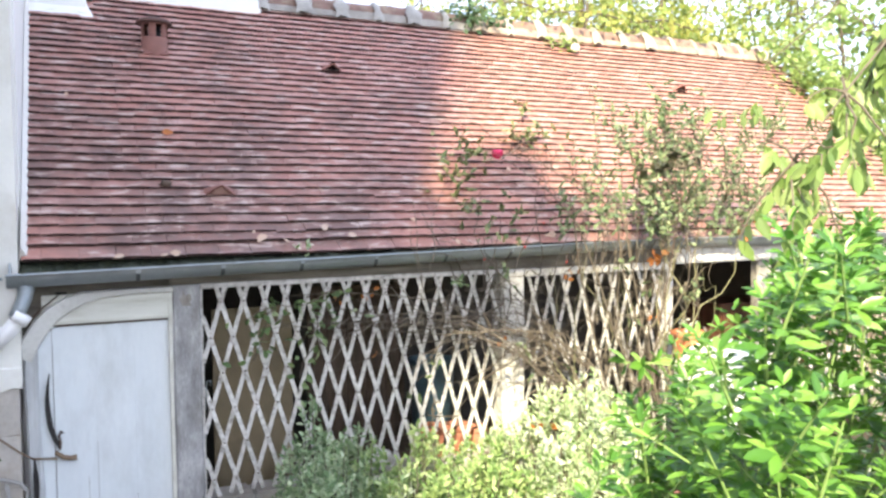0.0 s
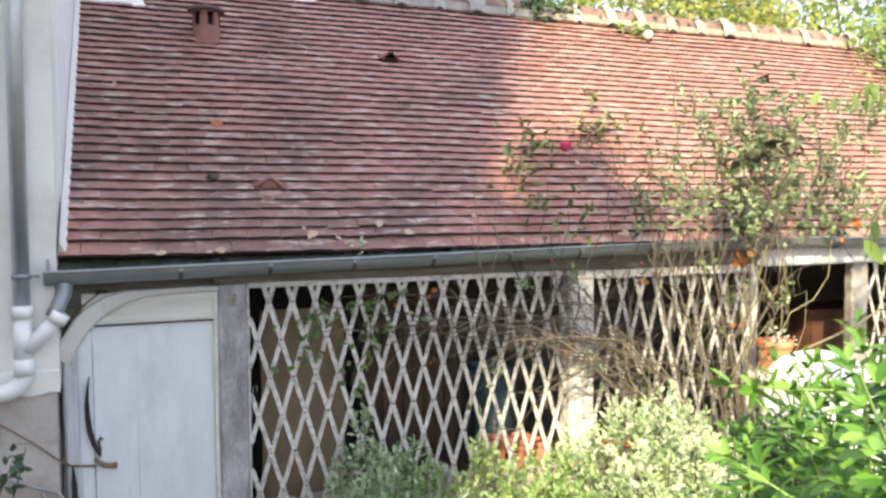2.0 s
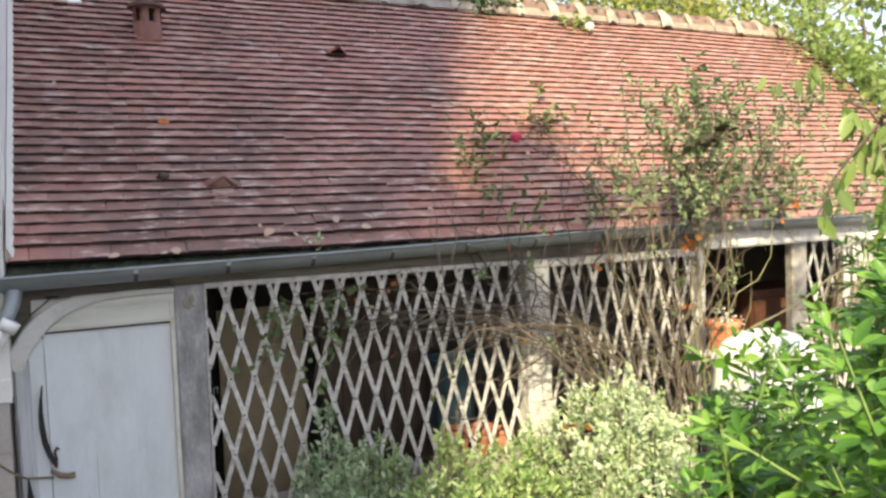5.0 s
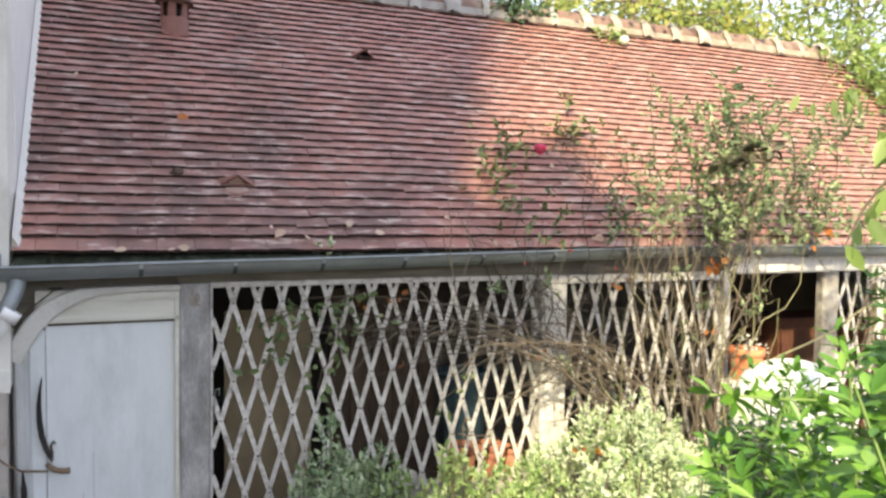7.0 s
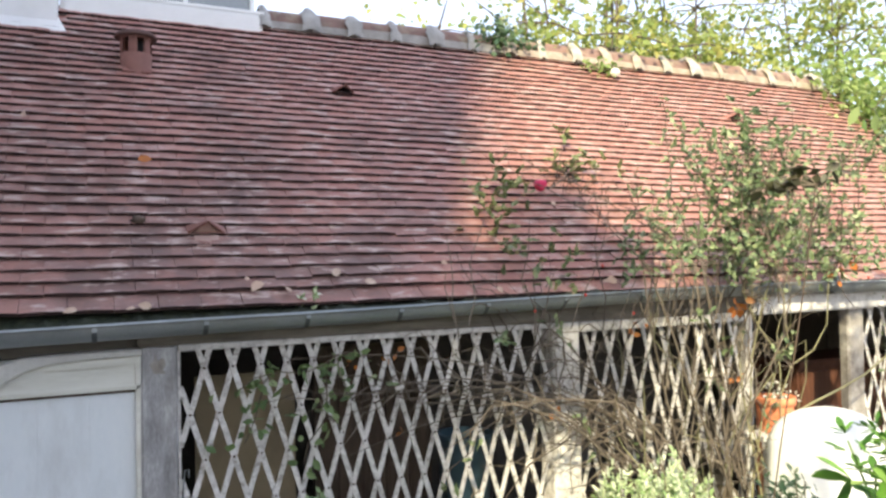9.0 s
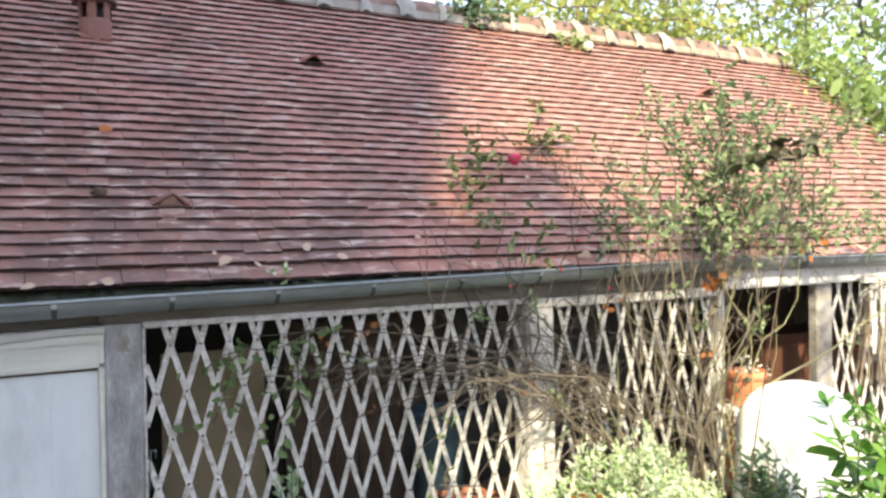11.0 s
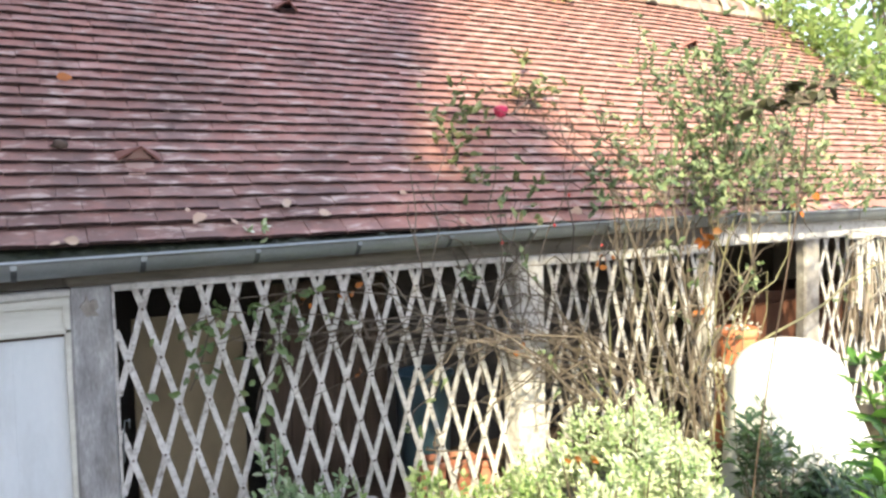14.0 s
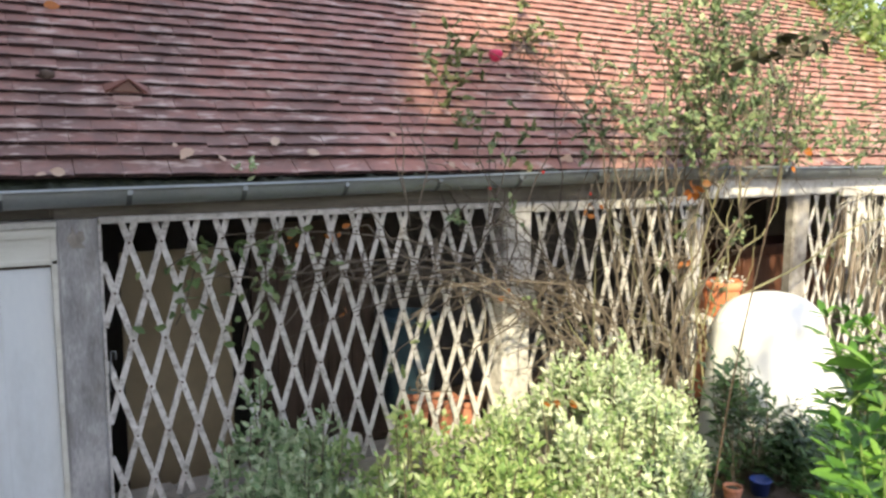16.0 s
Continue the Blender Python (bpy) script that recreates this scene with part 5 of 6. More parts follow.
# long thin runners crossing the gates
for _ in range(24):
    a = np.array((rng.uniform(2.5, 4.6), rng.uniform(4.85, 5.03), rng.uniform(1.0, 2.1)))
    b = a + np.array((rng.uniform(-0.9, 0.5), rng.uniform(-0.05, 0.03), rng.uniform(-0.45, 0.5)))
    b[1], b[2] = min(b[1], 5.03), min(b[2], 2.15)
    twigs.tube(wander(a, b, 7, rng.uniform(-0.05, 0.16), 0.05), [0.006, 0.0055, 0.005, 0.0045, 0.004, 0.0035, 0.003, 0.002], 4, False)
for end in ((1.9, 4.98, 1.42), (1.6, 5.0, 1.98), (2.2, 4.98, 1.62)):
    twigs.tube(wander((4.1, 4.9, 1.25), end, 10, 0.22, 0.02), [0.008 - 0.0006 * k for k in range(11)], 5, False)
# thin upright shoots in front of the gutter
for _ in range(26):
    a = np.array((rng.uniform(2.4, 4.4), rng.uniform(4.64, 4.68), rng.uniform(1.95, 2.15)))
    twigs.tube(wander(a, a + np.array((rng.uniform(-0.15, 0.25), rng.uniform(-0.1, 0.02), rng.uniform(0.25, 0.75))), 4, 0.0, 0.02), [0.004, 0.0038, 0.0034, 0.003, 0.002], 4, False)
part("twig_mass", twigs, brown_bark, rose, "thin brown twigs", kind="stuff")
part("shoot_mass", shoots, green_cane, rose, "thin pale green shoots", kind="stuff")
bloom_at = np.array((3.618, 5.608, 3.036))
tuft = [s for s in tuft if s[1] > 5.75 or abs(s[0] - bloom_at[0] - 0.645 * (s[1] - bloom_at[1])) > 0.085 or abs(s[2] - bloom_at[2]) > 0.085]
leaves("foliage", spots, LEAFLET, leaf_rose, rose)
leaves("tuft_foliage", tuft, LEAFLET, leaf_olive, rose, "olive leaves round the bloom")
leaves("trailing_foliage", trail, LEAFLET, leaf_trail, rose, "larger green trailing leaves")
# dead orange leaves caught in the canes
dead = []
for c, n, s in (((4.555, 4.69, 2.18), 9, 0.075), ((4.71, 4.86, 1.68), 4, 0.06), ((3.85, 4.85, 2.05), 5, 0.045), ((1.95, 5.02, 1.9), 3, 0.045), ((2.2, 5.0, 1.98), 4, 0.045), ((2.25, 4.98, 1.5), 2, 0.04), ((3.3, 4.98, 1.52), 2, 0.045), ((3.35, 4.5, 0.95), 6, 0.06), ((3.9, 4.5, 0.75), 5, 0.06), ((5.8, 4.75, 2.44), 3, 0.07), ((5.6, 4.75, 2.35), 3, 0.06)):
    for _ in range(n):
        dead.append((*(np.array(c) + rng.normal(size=3) * (0.035, 0.02, 0.03)), *rand_dir(-0.4), *rand_dir(0) * (1, 1, 0.5) + np.array((0, -0.6, 0)), s * rng.uniform(0.8, 1.2)))
leaves("dead_leaves", dead, ROUND, leaf_orange, rose, "bright orange withered leaves")
hips = Bag()
for p in ((3.23, 4.55, 2.286), (3.62, 4.9, 2.45), (2.95, 4.65, 2.2), (3.7, 4.7, 2.15), (5.9, 4.7, 2.32), (4.9, 5.0, 2.6), (5.4, 5.0, 2.9)):
    hips.lathe([(0.001, -0.009), (0.006, -0.006), (0.0085, 0), (0.0065, 0.007), (0.003, 0.01), (0.001, 0.011)], 10, pose(*p))
part("rose_hips", hips, hip_red, rose, "small red rose hips", True, kind="stuff")
bloom = part("bloom", Bag().lathe([(0.002, -0.03), (0.02, -0.024), (0.034, 0.0), (0.036, 0.015), (0.028, 0.026), (0.014, 0.028), (0.002, 0.02)], 14, pose(3.618, 5.608, 3.036) @ Matrix.Scale(1.4, 4)), petal_pink, rose, "single magenta rose in bloom", True)
spots = []
for k in range(16):
    a = k * 2.4
    spots.append((3.618 + 0.012 * math.cos(a), 5.608 + 0.012 * math.sin(a), 3.021, math.cos(a), math.sin(a), 0.9 + 0.05 * k, 0, 0, 1, 0.05))
leaves("petals", spots, ROUND, petal_pink, rose, "magenta petals")


# a tall shoot with drooping leaves in a shade-dark colour, behind the bush
tall = thing("tall_shoot", "tall single stem with drooping brown-green leaves, coloured shade-dark", "plant", (2.99, 3.27, 0))
top_at = np.array((3.434, 3.15, 2.82))
part("stem", Bag().tube(wander((2.99, 3.27, 0), top_at, 10, 0, 0.012), [0.0042 - 0.0001 * k for k in range(11)], 6, False), dark_wood, tall, "", True)
side = np.array((0.62, -0.78, 0.0))
twig, spots = Bag(), []
for reach, rise, many in ((-0.26, -0.04, 11), (-0.15, 0.0, 9), (-0.1, 0.06, 5), (0.07, 0.01, 5), (0.12, 0.08, 5)):
    end = top_at + side * reach + np.array((0, 0, rise))
    twig.tube(wander(top_at - np.array((0, 0, 0.03)), end, 4, 0.01, 0.008), [0.005, 0.0045, 0.004, 0.003, 0.002], 4, False)
    for k in range(many):
        q = top_at + (end - top_at) * rng.uniform(0.3, 1.0) + rng.normal(size=3) * 0.012
        spots.append((*q, *(side * rng.normal() * 0.9 + np.array((rng.normal() * 0.3, rng.normal() * 0.3, -0.25))), *rand_dir(1.2), rng.uniform(0.05, 0.085)))
part("twig_mass", twig, brown_bark, tall, kind="stuff")
leaves("foliage", spots, LEAFLET, leaf_dusk, tall, "brown-green leaves coloured shade-dark")


# ---- bare climber over the sunny end ----
clim = thing("bare_climber", "tangle of bare pale climber stems over the lattice", "climber", (7.6, 4.98, 0))
st = Bag()
lf = []
for i in range(16):
    x = rng.uniform(6.65, 9.4)
    a = np.array((x, rng.uniform(4.9, 5.04), rng.uniform(1.75, 2.16)))
    b = a + np.array((rng.uniform(-0.3, 0.3), rng.uniform(-0.12, 0.0), -rng.uniform(0.5, 1.5)))
    st.tube(wander(a, b, 8, 0.0, 0.07), [0.008 * u for u in (1, 1, 0.95, 0.9, 0.85, 0.8, 0.7, 0.6, 0.4)], 5, False)
for i in range(14):
    x = rng.uniform(6.3, 8.8)
    st.tube(wander((x, 4.97, rng.uniform(1.85, 2.12)), (x + rng.uniform(0.4, 1.1), 4.95, rng.uniform(1.8, 2.15)), 8, 0.05, 0.05), 0.006, 5, False)
part("stem_mass", st, pale_cane, clim, kind="stuff")
for i in range(120):
    lf.append((rng.uniform(6.3, 8.6), rng.uniform(4.85, 5.0), rng.uniform(1.3, 2.2), *rand_dir(-0.2), *rand_dir(0.8), rng.uniform(0.03, 0.06)))
leaves("foliage", lf, OVAL, leaf_rose, clim)
stray = Bag().tube(wander((5.05, 4.75, 1.35), (6.9, 4.45, 2.0), 8, 0.05, 0.03), [0.009, 0.009, 0.0085, 0.008, 0.007, 0.006, 0.005, 0.004, 0.003], 6, False)
part("branch", stray, green_cane, clim, "long brown branch crossing the bay")


# ---- trees behind the ridge and ivy on the verge ----
def tree(name, label, x, y, height, crown_low, radius, n_leaves, material, size, bushy=6):
    t = thing(name, label, "tree", (x, y, 0), "trees behind the shed")
    wood, spots = Bag(), []
    ends = []
    for i in range(bushy):
        a = 2 * math.pi * i / bushy + rng.uniform(0, 0.6)
        r = radius * rng.uniform(0.3, 0.85)
        e = (x + r * math.cos(a), y + r * math.sin(a), height * rng.uniform(0.72, 1.0))
        pts = wander((x + 0.25 * math.cos(a), y + 0.25 * math.sin(a), 0), e, 8, 0.1, 0.08)
        wood.tube(pts, [0.06 - 0.006 * k for k in range(9)], 6, False)
        for k in range(4, 9):
            for _ in range(5):
                q = np.array(pts[k]) + rng.normal(size=3) * (0.45, 0.45, 0.35) * radius / 1.6
                wood.tube(wander(pts[k], q, 4, 0.05, 0.04), [0.016, 0.013, 0.01, 0.007, 0.004], 4, False)
                ends.append(q)
    for i in range(n_leaves):
        c = ends[i % len(ends)] + rng.normal(size=3) * (0.17, 0.17, 0.15)
        if c[2] < crown_low:
            c[2] = crown_low + abs(rng.normal()) * 0.4
        spots.append((*c, *rand_dir(-0.5), *rand_dir(0.8), size * rng.uniform(0.6, 1.2)))
    part("trunk", wood, tree_bark, t, "several thin stems and limbs", True, kind="stuff")
    leaves("crown", spots, ROUND, material, t)
    return t


tree("hazel_tree", "bushy hazel with yellow-green autumn leaves behind the ridge", 7.4, 10.4, 7.7, 5.2, 1.6, 2600, leaf_autumn, 0.098)
tree("hazel_tree", "bushy hazel with yellow-green autumn leaves behind the ridge", 9.5, 10.6, 8.1, 5.1, 1.8, 6000, leaf_autumn, 0.098)
tree("hazel_tree", "bushy hazel with yellow-green autumn leaves behind the ridge", 12.0, 10.2, 7.6, 4.2, 1.8, 5600, leaf_autumn, 0.1)
tree("hazel_tree", "thin bare-twigged hazel with few leaves", 5.6, 11.4, 6.6, 5.5, 1.3, 300, leaf_autumn, 0.1)
tree("garden_tree", "leafy green tree standing past the shed's end", 11.3, 7.2, 6.5, 2.2, 1.6, 2600, leaf_lime, 0.12)
tree("garden_tree", "leafy green tree standing past the shed's end", 13.7, 5.2, 6.6, 1.8, 2.0, 2200, leaf_lime, 0.13)


def ivy(label, spine, spread, n, size, material):
    t = thing("ivy", label, "ivy", spine[0])
    st, spots = Bag(), []
    st.tube(spine, 0.012, 5, False)
    sp = np.array([tuple(p) for p in spine])
    for i in range(n):
        u = rng.uniform(0, len(sp) - 1.001)
        j = int(u)
        c = sp[j] + (sp[j + 1] - sp[j]) * (u - j) + rng.normal(size=3) * spread
        spots.append((*c, *(rand_dir(-0.5) + np.array((0, -0.4, 0))), *(rand_dir(0.8) + np.array((0, -0.5, 0))), size * rng.uniform(0.6, 1.3)))
    part("stem", st, tree_bark, t)
    leaves("foliage", spots, ROUND, material, t)
    return t


ivy("ivy clump growing over the ridge tiles", [on_roof(4.2, 3.45, 0.12), on_roof(4.4, 3.44, 0.15), on_roof(4.6, 3.46, 0.12)], (0.1, 0.1, 0.09), 420, 0.06, leaf_ivy)
ivy("bright green ivy hanging over the end of the roof", [on_roof(9.2, 3.45, 0.2), on_roof(9.15, 2.9, 0.15), on_roof(9.25, 2.3, 0.15), on_roof(9.3, 1.5, 0.1), on_roof(9.35, 0.4, 0.1)], (0.28, 0.25, 0.2), 1900, 0.09, leaf_lime)
iv = ivy("small creeper with one pale flower on the ridge", [on_roof(5.32, 3.2, 0.08), on_roof(5.5, 3.14, 0.08), on_roof(5.65, 3.17, 0.08)], (0.09, 0.05, 0.05), 70, 0.06, leaf_lime)
ivy("yellow-green creeper straggling over the ridge tiles", [on_roof(4.6 + 0.42 * k, 3.6, 0.28 + 0.05 * math.sin(2.3 * k)) for k in range(9)], (0.22, 0.1, 0.08), 380, 0.075, leaf_autumn)
bl = Bag().lathe([(0.002, -0.05), (0.04, -0.035), (0.055, 0), (0.04, 0.035), (0.002, 0.05)], 14, Matrix.Translation(on_roof(5.6, 3.07, 0.1)))
part("pale_flower", bl, petal_white, iv, "round white flower head", True)

# ---- ridge, vents and flashing ----
ridge = thing("ridge", "half-round clay ridge tiles bedded in pale mortar", "ridge", on_roof(2.05, RIDGE_S), kind="structure")
RY, RZ = on_roof(0, RIDGE_S).y + 0.02, on_roof(0, RIDGE_S).z
x, i = 2.05, 0
while x < 8.97:
    w = min(0.4, 9.02 - x)
    r0 = 0.105 + rng.uniform(-0.006, 0.006)
    lift = rng.uniform(-0.008, 0.01)
    pr = [(RY + r0 * math.cos(a) * 1.05, RZ + 0.03 + lift + r0 * math.sin(a) * 1.25) for a in (math.pi * k / 10 for k in range(11))]
    b = Bag().strip([[(xx, py, pz) for py, pz in pr] for xx in (x + 0.02, x + w - 0.01)])
    for xx in (x + 0.02, x + w - 0.01):
        b.add([(xx, py, pz) for py, pz in pr], [tuple(range(11))])
    part("ridge_tile", b, ridge_clay, ridge, "", True)
    # past the shadow's edge the mortar takes its sunlit copy
    sunny = sunlit_lichen_mortar if x > 4.3 else mortar
    # mortar saddle between two tiles
    sd = Bag()
    rows = []
    big = rng.uniform(0.5, 1.5)
    for k in range(11):
        a = math.pi * k / 10
        ww = big * (0.022 + 0.045 * abs(math.cos(a)) + 0.03 * noise.noise((x * 7, k * 0.7, 0)))
        rr = r0 + 0.022 + 0.012 * noise.noise((x * 3, k, 4)) + 0.05 * abs(math.cos(a)) * big
        yy, zz = RY + rr * math.cos(a) * 1.1, RZ + 0.025 + rr * math.sin(a) * 1.3 - 0.06 * abs(math.cos(a))
        rows.append([(x - ww, yy * 1.0, zz - 0.025), (x - ww * 0.4, yy, zz + 0.006), (x + ww * 0.4, yy, zz + 0.006), (x + ww, yy, zz - 0.025)])
    sd.strip(rows)
    part("mortar_saddle", sd, saddle_mortar if x > 4.3 and rng.random() < 0.6 else sunny, ridge, "", True)
    bed = Bag().box(x, x + w, RY - r0 - 0.045, RY + 0.05, RZ - 0.05, RZ + 0.035 + rng.uniform(-0.01, 0.015), 0.015)
    part("mortar_bed", bed, sunny, ridge)
    x += 0.4
    i += 1


pot_pale = surface("pale_vent_clay", [(0.36, 0.23, 0.2), (0.46, 0.33, 0.29)], 8, 80, 0.2)


def triangle_vent(x, s, label):
    t = thing("roof_vent", label, "vent", on_roof(x, s, 0.03), "clay roof vents")
    m = roof_pose(x, s, 0.035, tip=-4)
    w, h, l, th = 0.098, 0.095, 0.1, 0.012
    b = Bag()
    for sg in (-1, 1):
        b.add([(0, 0, h), (sg * w, 0.02, 0), (sg * w, l, -0.01), (0, l, h * 0.25), (0, 0, h + th), (sg * (w + 0.006), 0.02, th), (sg * (w + 0.006), l, -0.01 + th), (0, l, h * 0.25 + th)],
              [(0, 3, 2, 1), (4, 5, 6, 7), (0, 1, 5, 4), (1, 2, 6, 5), (2, 3, 7, 6)], m)
    part("hood", b, vent_clay, t)
    if s > 1.5:
        part("opening", Bag().add([(0, 0.05, h * 0.95), (-w * 0.95, 0.06, 0), (w * 0.95, 0.06, 0)], [(0, 1, 2)], m), dark_iron, t, "dark vent opening")
    if s < 1.5:
        part("face", Bag().add([(0, 0.03, h * 0.8), (-w * 0.72, 0.03, 0), (w * 0.72, 0.03, 0), (-0.062, -0.085, -0.002), (0.062, -0.085, -0.002), (-0.062, -0.085, -0.03), (0.062, -0.085, -0.03)], [(0, 1, 3, 4, 2), (3, 5, 6, 4), (1, 5, 3), (2, 4, 6)], m), pot_pale, t, "pale clay face under the hood")
    else:
        part("front", Bag().box(-0.06, 0.06, -0.012, 0.002, -0.045, 0.04, 0.003, m=m), tile_edge, t)
    return t


triangle_vent(1.24, 0.54, "small gabled clay vent tile low on the roof")
triangle_vent(2.495, 2.26, "small gabled clay vent tile high on the roof")
triangle_vent(6.76, 2.385, "small gabled clay vent tile in the sun")

ch = thing("roof_lantern_vent", "round clay ventilation pipe with a slotted cap", "vent", on_roof(0.978, 2.43))
cz = on_roof(0.978, 2.44).z
cy = on_roof(0.978, 2.44).y
part("flange", Bag().box(-0.1, 0.1, -0.1, 0.14, 0.02, 0.055, 0.006, m=roof_pose(0.978, 2.44)), vent_clay, ch)
R = 0.108
at_pipe = pose(0.978, cy, cz)
part("pipe", Bag().lathe([(R, -0.08), (R, 0.118), (R - 0.004, 0.122), (R - 0.015, 0.12), (R - 0.015, -0.08)], 28, at_pipe), vent_clay, ch, "round clay pipe", True)
part("collar", Bag().lathe([(R - 0.015, 0.225), (R, 0.225), (R, 0.25), (R - 0.015, 0.25), (R - 0.015, 0.225)], 28, at_pipe), vent_clay, ch)
for k in range(6):      # pillars between the slots
    b, arc_pts = Bag(), [2 * math.pi * (k + u) / 6 for u in (-0.02, 0.16, 0.34, 0.52)]
    b.strip([[(0.978 + r * math.cos(a), cy + r * math.sin(a), cz + z) for r, z in ((R, 0.119), (R, 0.226), (R - 0.015, 0.226), (R - 0.015, 0.119), (R, 0.119))] for a in arc_pts])
    part("pillar", b, vent_clay, ch)
part("cap", Bag().lathe([(0.004, 0.30), (0.07, 0.292), (0.128, 0.272), (0.148, 0.25), (0.143, 0.234), (0.1, 0.24), (0.004, 0.245)], 28, pose(0.978, cy, cz)), cap_clay, ch, "mossy clay cap", True)
part("dark_inside", Bag().tube([(0.978, cy, cz), (0.978, cy, cz + 0.22)], 0.05, 12), dark_iron, ch)

up = thing("roof_light", "white framed roof light at the top of the tiles", "roof light", on_roof(1.2, 3.2))
zA, zB = on_roof(0, 2.9).z, on_roof(0, 3.2).z
yA, yB = on_roof(0, 2.9).y, on_roof(0, 3.2).y
part("low_flashing", Bag().box(0.004, 0.47, yA, yA + 0.8, zA - 0.1, zA + 0.4, 0.008).add([(0.004, yA - 0.05, zA + 0.005), (0.53, yA - 0.05, zA + 0.005), (0.47, yA + 0.02, zA + 0.14), (0.004, yA + 0.02, zA + 0.14)], [(0, 1, 2, 3)]), flashing_white, up, "white flashing against the house")
kb = Bag().box(0.48, 2.03, yB, yB + 0.2, zB - 0.1, zB + 0.2, 0.03)
part("curb", kb, flashing_white, up, "white curb of the roof light")
part("sill_board", Bag().box(0.5, 2.05, yB + 0.02, yB + 0.3, zB + 0.2, zB + 0.235, 0.008), flashing_white, up)
grey_glass = surface("dull_grey_panel", [(0.22, 0.24, 0.25), (0.33, 0.35, 0.36)], 3, 20, 0.02, (0.15, 0.3))
part("panel", Bag().box(0.85, 1.97, yB + 0.16, yB + 0.18, zB + 0.23, zB + 0.75, 0.004), grey_glass, up, "dull grey glazed panel")
for x in (0.5, 0.85, 1.4, 1.95):
    part("mullion", Bag().box(x, x + 0.035, yB + 0.13, yB + 0.165, zB + 0.22, zB + 0.76, 0.004), flashing_white, up)
part("left_panel", Bag().box(0.004, 0.87, yB + 0.2, yB + 0.26, zB + 0.2, zB + 1.2, 0.004), flashing_white, up)

# fallen leaves lying on the tiles and in the gutter
FALL = ((0.915, 1.24, 0.09), (1.477, 0.12, 0.10), (1.911, 0.145, 0.08), (0.569, -0.04, 0.07), (0.828, -0.045, 0.05), (0.902, -0.045, 0.07), (1.62, 0.03, 0.06), (2.06, 0.1, 0.08), (3.82, 0.045, 0.1), (3.76, 0.04, 0.06), (3.72, 0.85, 0.07), (1.4, 0.13, 0.04), (1.97, 0.6, 0.04), (0.28, 1.7, 0.05), (2.9, 0.02, 0.06), (4.3, 0.02, 0.08), (6.0, 0.03, 0.09), (5.6, 0.05, 0.08), (6.6, 0.0, 0.08), (2.6, 0.25, 0.05))
for x, s, size in FALL:
    size *= 0.9
    t = thing("fallen_leaf", "orange-brown fallen leaf lying on the tiles" if s == 1.24 else "pale brown fallen leaf lying on the tiles", "leaf", on_roof(x, s, 0.05), "fallen leaves on the roof")
    up_v = on_roof(0, 0, 1) - on_roof(0, 0, 0)
    a = rng.uniform(0, 6.28)
    way = Vector((math.cos(a), math.sin(a) * math.cos(SLOPE), math.sin(a) * math.sin(SLOPE)))
    leaves("blade", [(*on_roof(x, s, 0.064), *way, *(up_v + Vector(rng.normal(size=3) * 0.25)), size)], ROUND, leaf_orange if s == 1.24 else leaf_pale, t, kind="")
mc = thing("moss_clump", "small dark clump of moss on the tiles", "moss", on_roof(0.884, 0.66, 0.06))
b = Bag()
b.strip([[tuple(on_roof(0.884, 0.66, 0.055) + Vector(((0.036 + 0.03 * noise.noise((i * 1.7, (k % 10) * 1.3, 3))) * math.sin(math.pi * i / 7) * math.cos(2 * math.pi * (k % 10) / 10), 0.02 * math.sin(math.pi * i / 7) * math.sin(2 * math.pi * (k % 10) / 10), 0.026 * math.cos(math.pi * i / 7) + 0.006 * noise.noise((i * 2, (k % 10) * 1.7, 0))))) for k in range(11)] for i in range(8)])
part("clump", b, dark_wood, mc, "", True)
mt = thing("moss_tuft", "small green plant rooted in the gutter", "plant", on_roof(1.72, 0.0, 0.03))
leaves("foliage", [(*(np.array(on_roof(1.72, 0.0, 0.03)) + rng.normal(size=3) * (0.04, 0.015, 0.015)), *rand_dir(0.8), *rand_dir(0.3), 0.05) for _ in range(26)], OVAL, leaf_variegated, mt)
litter = [(rng.uniform(2.5, 8.5), rng.uniform(2.6, 5.0), 0.02 + 0.03 * rng.random(), *rng.normal(size=2), 0.1, *rand_dir(2.5), rng.uniform(0.045, 0.08)) for _ in range(260)]
lit = thing("leaf_litter", "brown and orange fallen leaves on the soil", "leaves", (5, 4, 0), kind="stuff")
leaves("litter", litter, ROUND, leaf_fallen, lit)

# ---- roof tiles ----
roof = thing("roof", "old plain clay tile roof with reddish brown tiles", "roof", kind="structure")
under = Bag()
under.add([on_roof(ROOF_X0, 0.06, -0.02), on_roof(ROOF_X1, 0.06, -0.02), on_roof(ROOF_X1, RIDGE_S, -0.02), on_roof(ROOF_X0, RIDGE_S, -0.02)], [(0, 1, 2, 3)])
part("underlay", under, dark_wood, roof)
TW, TL, TH = 0.208, 0.19, 0.02


def tile_shape(chip, w):
    h = w / 2 - 0.0014
    f = [(-h, chip[0], 0), (0, chip[1], 0.0035), (h, chip[2], 0)]
    k = [(-h, TL, 0), (0, TL, 0.002), (h, TL, 0)]
    top = f + k
    bot = [(x, y, z - TH) for x, y, z in f] + [(x, y, z - TH) for x, y, z in k]
    faces = [(0, 1, 4, 3), (1, 2, 5, 4), (0, 6, 7, 1), (1, 7, 8, 2), (0, 3, 9, 6), (2, 8, 11, 5), (3, 4, 10, 9), (4, 5, 11, 10)]
    return top + bot, faces


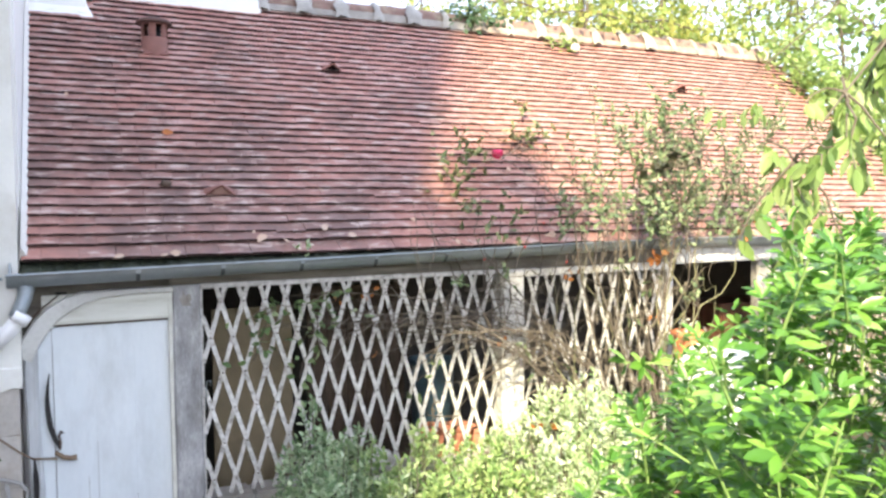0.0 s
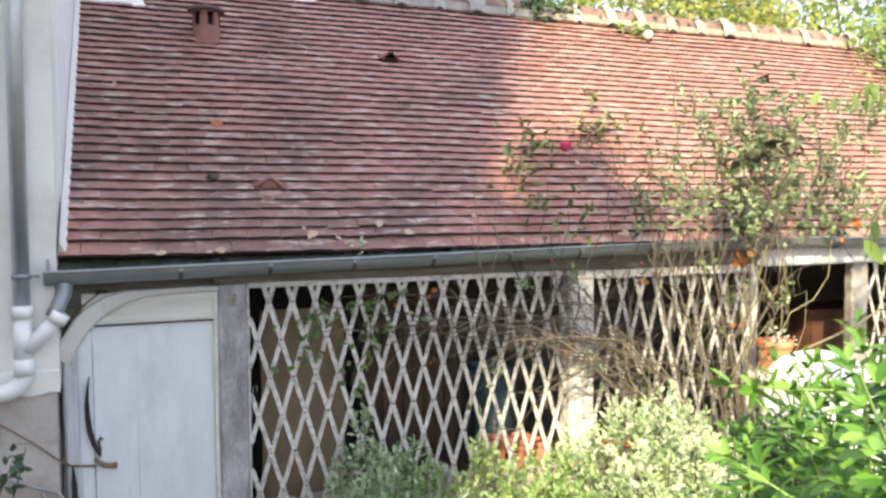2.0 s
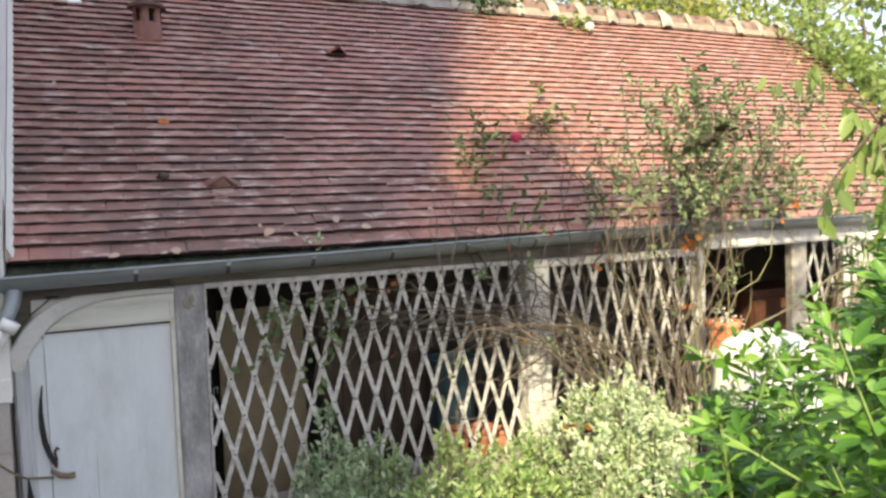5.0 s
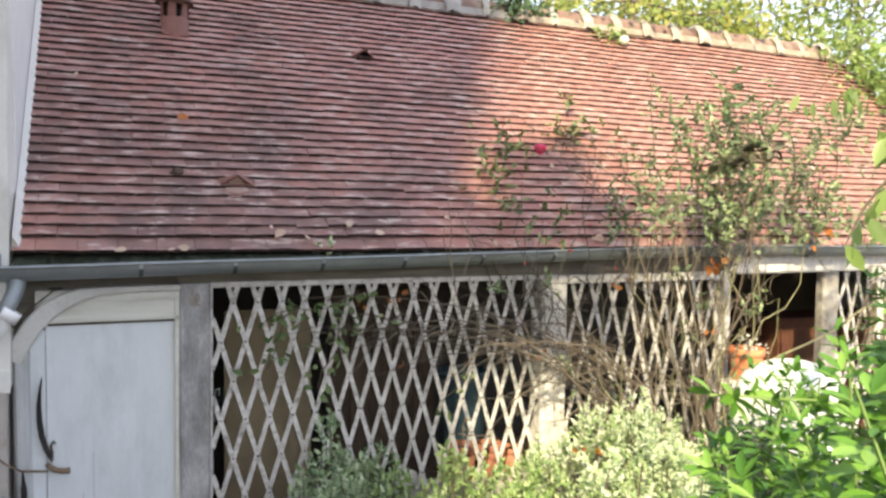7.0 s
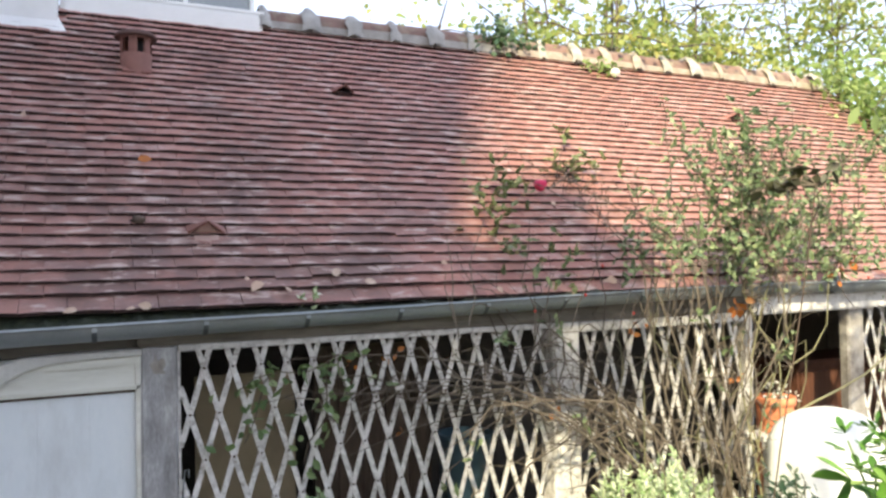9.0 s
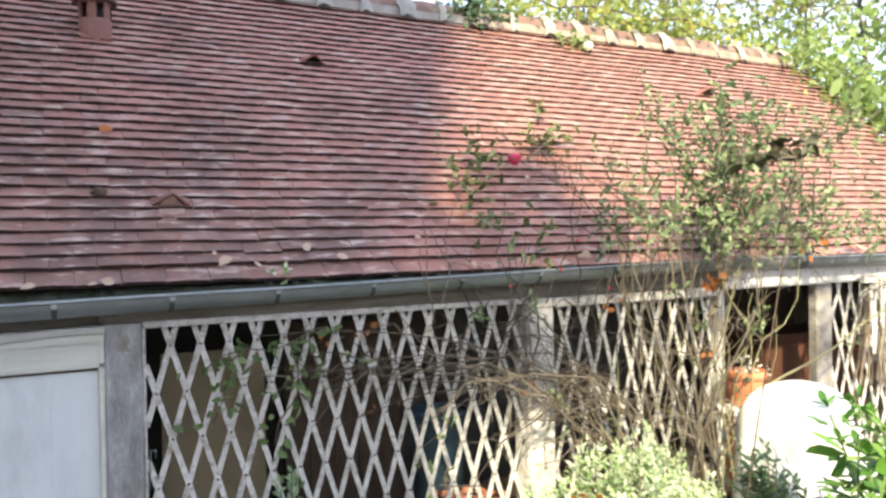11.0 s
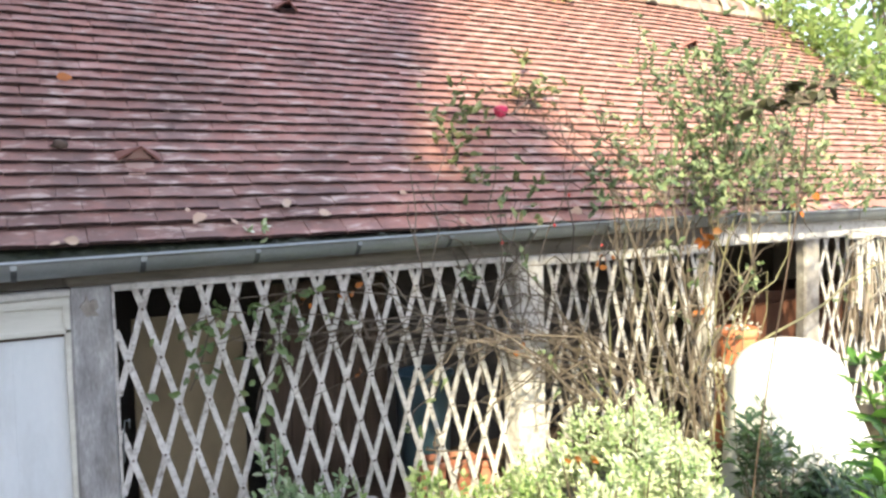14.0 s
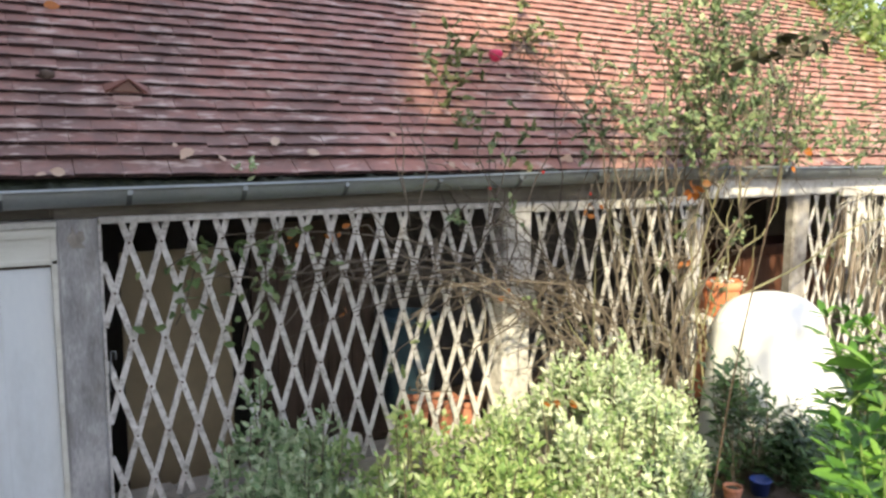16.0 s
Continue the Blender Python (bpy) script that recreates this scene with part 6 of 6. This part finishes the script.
shapes = [tile_shape(c, TW) for c in ((0, 0, 0), (0.002, 0, -0.002), (-0.002, 0.001, 0.002), (0.0, 0.002, 0.003), (0.007, 0, -0.001), (-0.001, 0.001, 0.006))]
single = [Bag().add(*s).mesh("tile", tile_single) for s in shapes]
for me in single:      # lower edge painted near black: mossy grime plus the gap's shade
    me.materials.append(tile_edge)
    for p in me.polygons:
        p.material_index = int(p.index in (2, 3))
rest = Bag()
GAUGE = 0.0911
starts = [-0.035] + [GAUGE * k for k in range(1, int((RIDGE_S - 0.02) / GAUGE) + 1)]
for i, s in enumerate(starts):
    off = (i % 2) * TW / 2 + 0.004 * noise.noise((i * 3.3, 0, 0))
    x = ROOF_X0 + off - TW / 2
    drift = rng.uniform(-0.002, 0.002)
    while x < ROOF_X1 - 0.02:
        x += TW
        cx = x - TW / 2
        if cx + TW / 2 < ROOF_X0 + 0.03 or (cx < 0.5 and s > 2.95) or (cx < 2.03 and s > 3.25):
            continue
        if cx - TW / 2 < ROOF_X0 - 0.005:      # cut tiles along the wall
            cut = cx + TW / 2 - ROOF_X0
            rest.add(*tile_shape((0, 0.001, 0), cut), roof_pose(ROOF_X0 + cut / 2, s + drift, 0.05, 0, -11.5))
            continue
        lift = 0.012 * noise.noise((cx * 0.8, s * 0.9, 1)) + 0.005 * noise.noise((cx * 3, s * 3, 5))
        slip = 0.007 * noise.noise((cx * 1.1, s * 1.7, 8)) + rng.uniform(-0.0018, 0.0018) - (rng.random() < 0.012) * 0.018
        m = roof_pose(cx, s + slip + drift, 0.05 + lift + rng.uniform(-0.0018, 0.0018), rng.uniform(-0.4, 0.4), -11.5 + rng.uniform(-0.35, 0.35))
        k = int(rng.choice(6, p=[0.3, 0.22, 0.2, 0.16, 0.06, 0.06]))
        if i < 15 and cx < 3.3:
            o = new("tile", single[k])
            o.parent = roof
            o.matrix_basis = m
        else:
            rest.add(*shapes[k], m)
far = part("far_tiles", rest, tile_joined, roof, kind="stuff")
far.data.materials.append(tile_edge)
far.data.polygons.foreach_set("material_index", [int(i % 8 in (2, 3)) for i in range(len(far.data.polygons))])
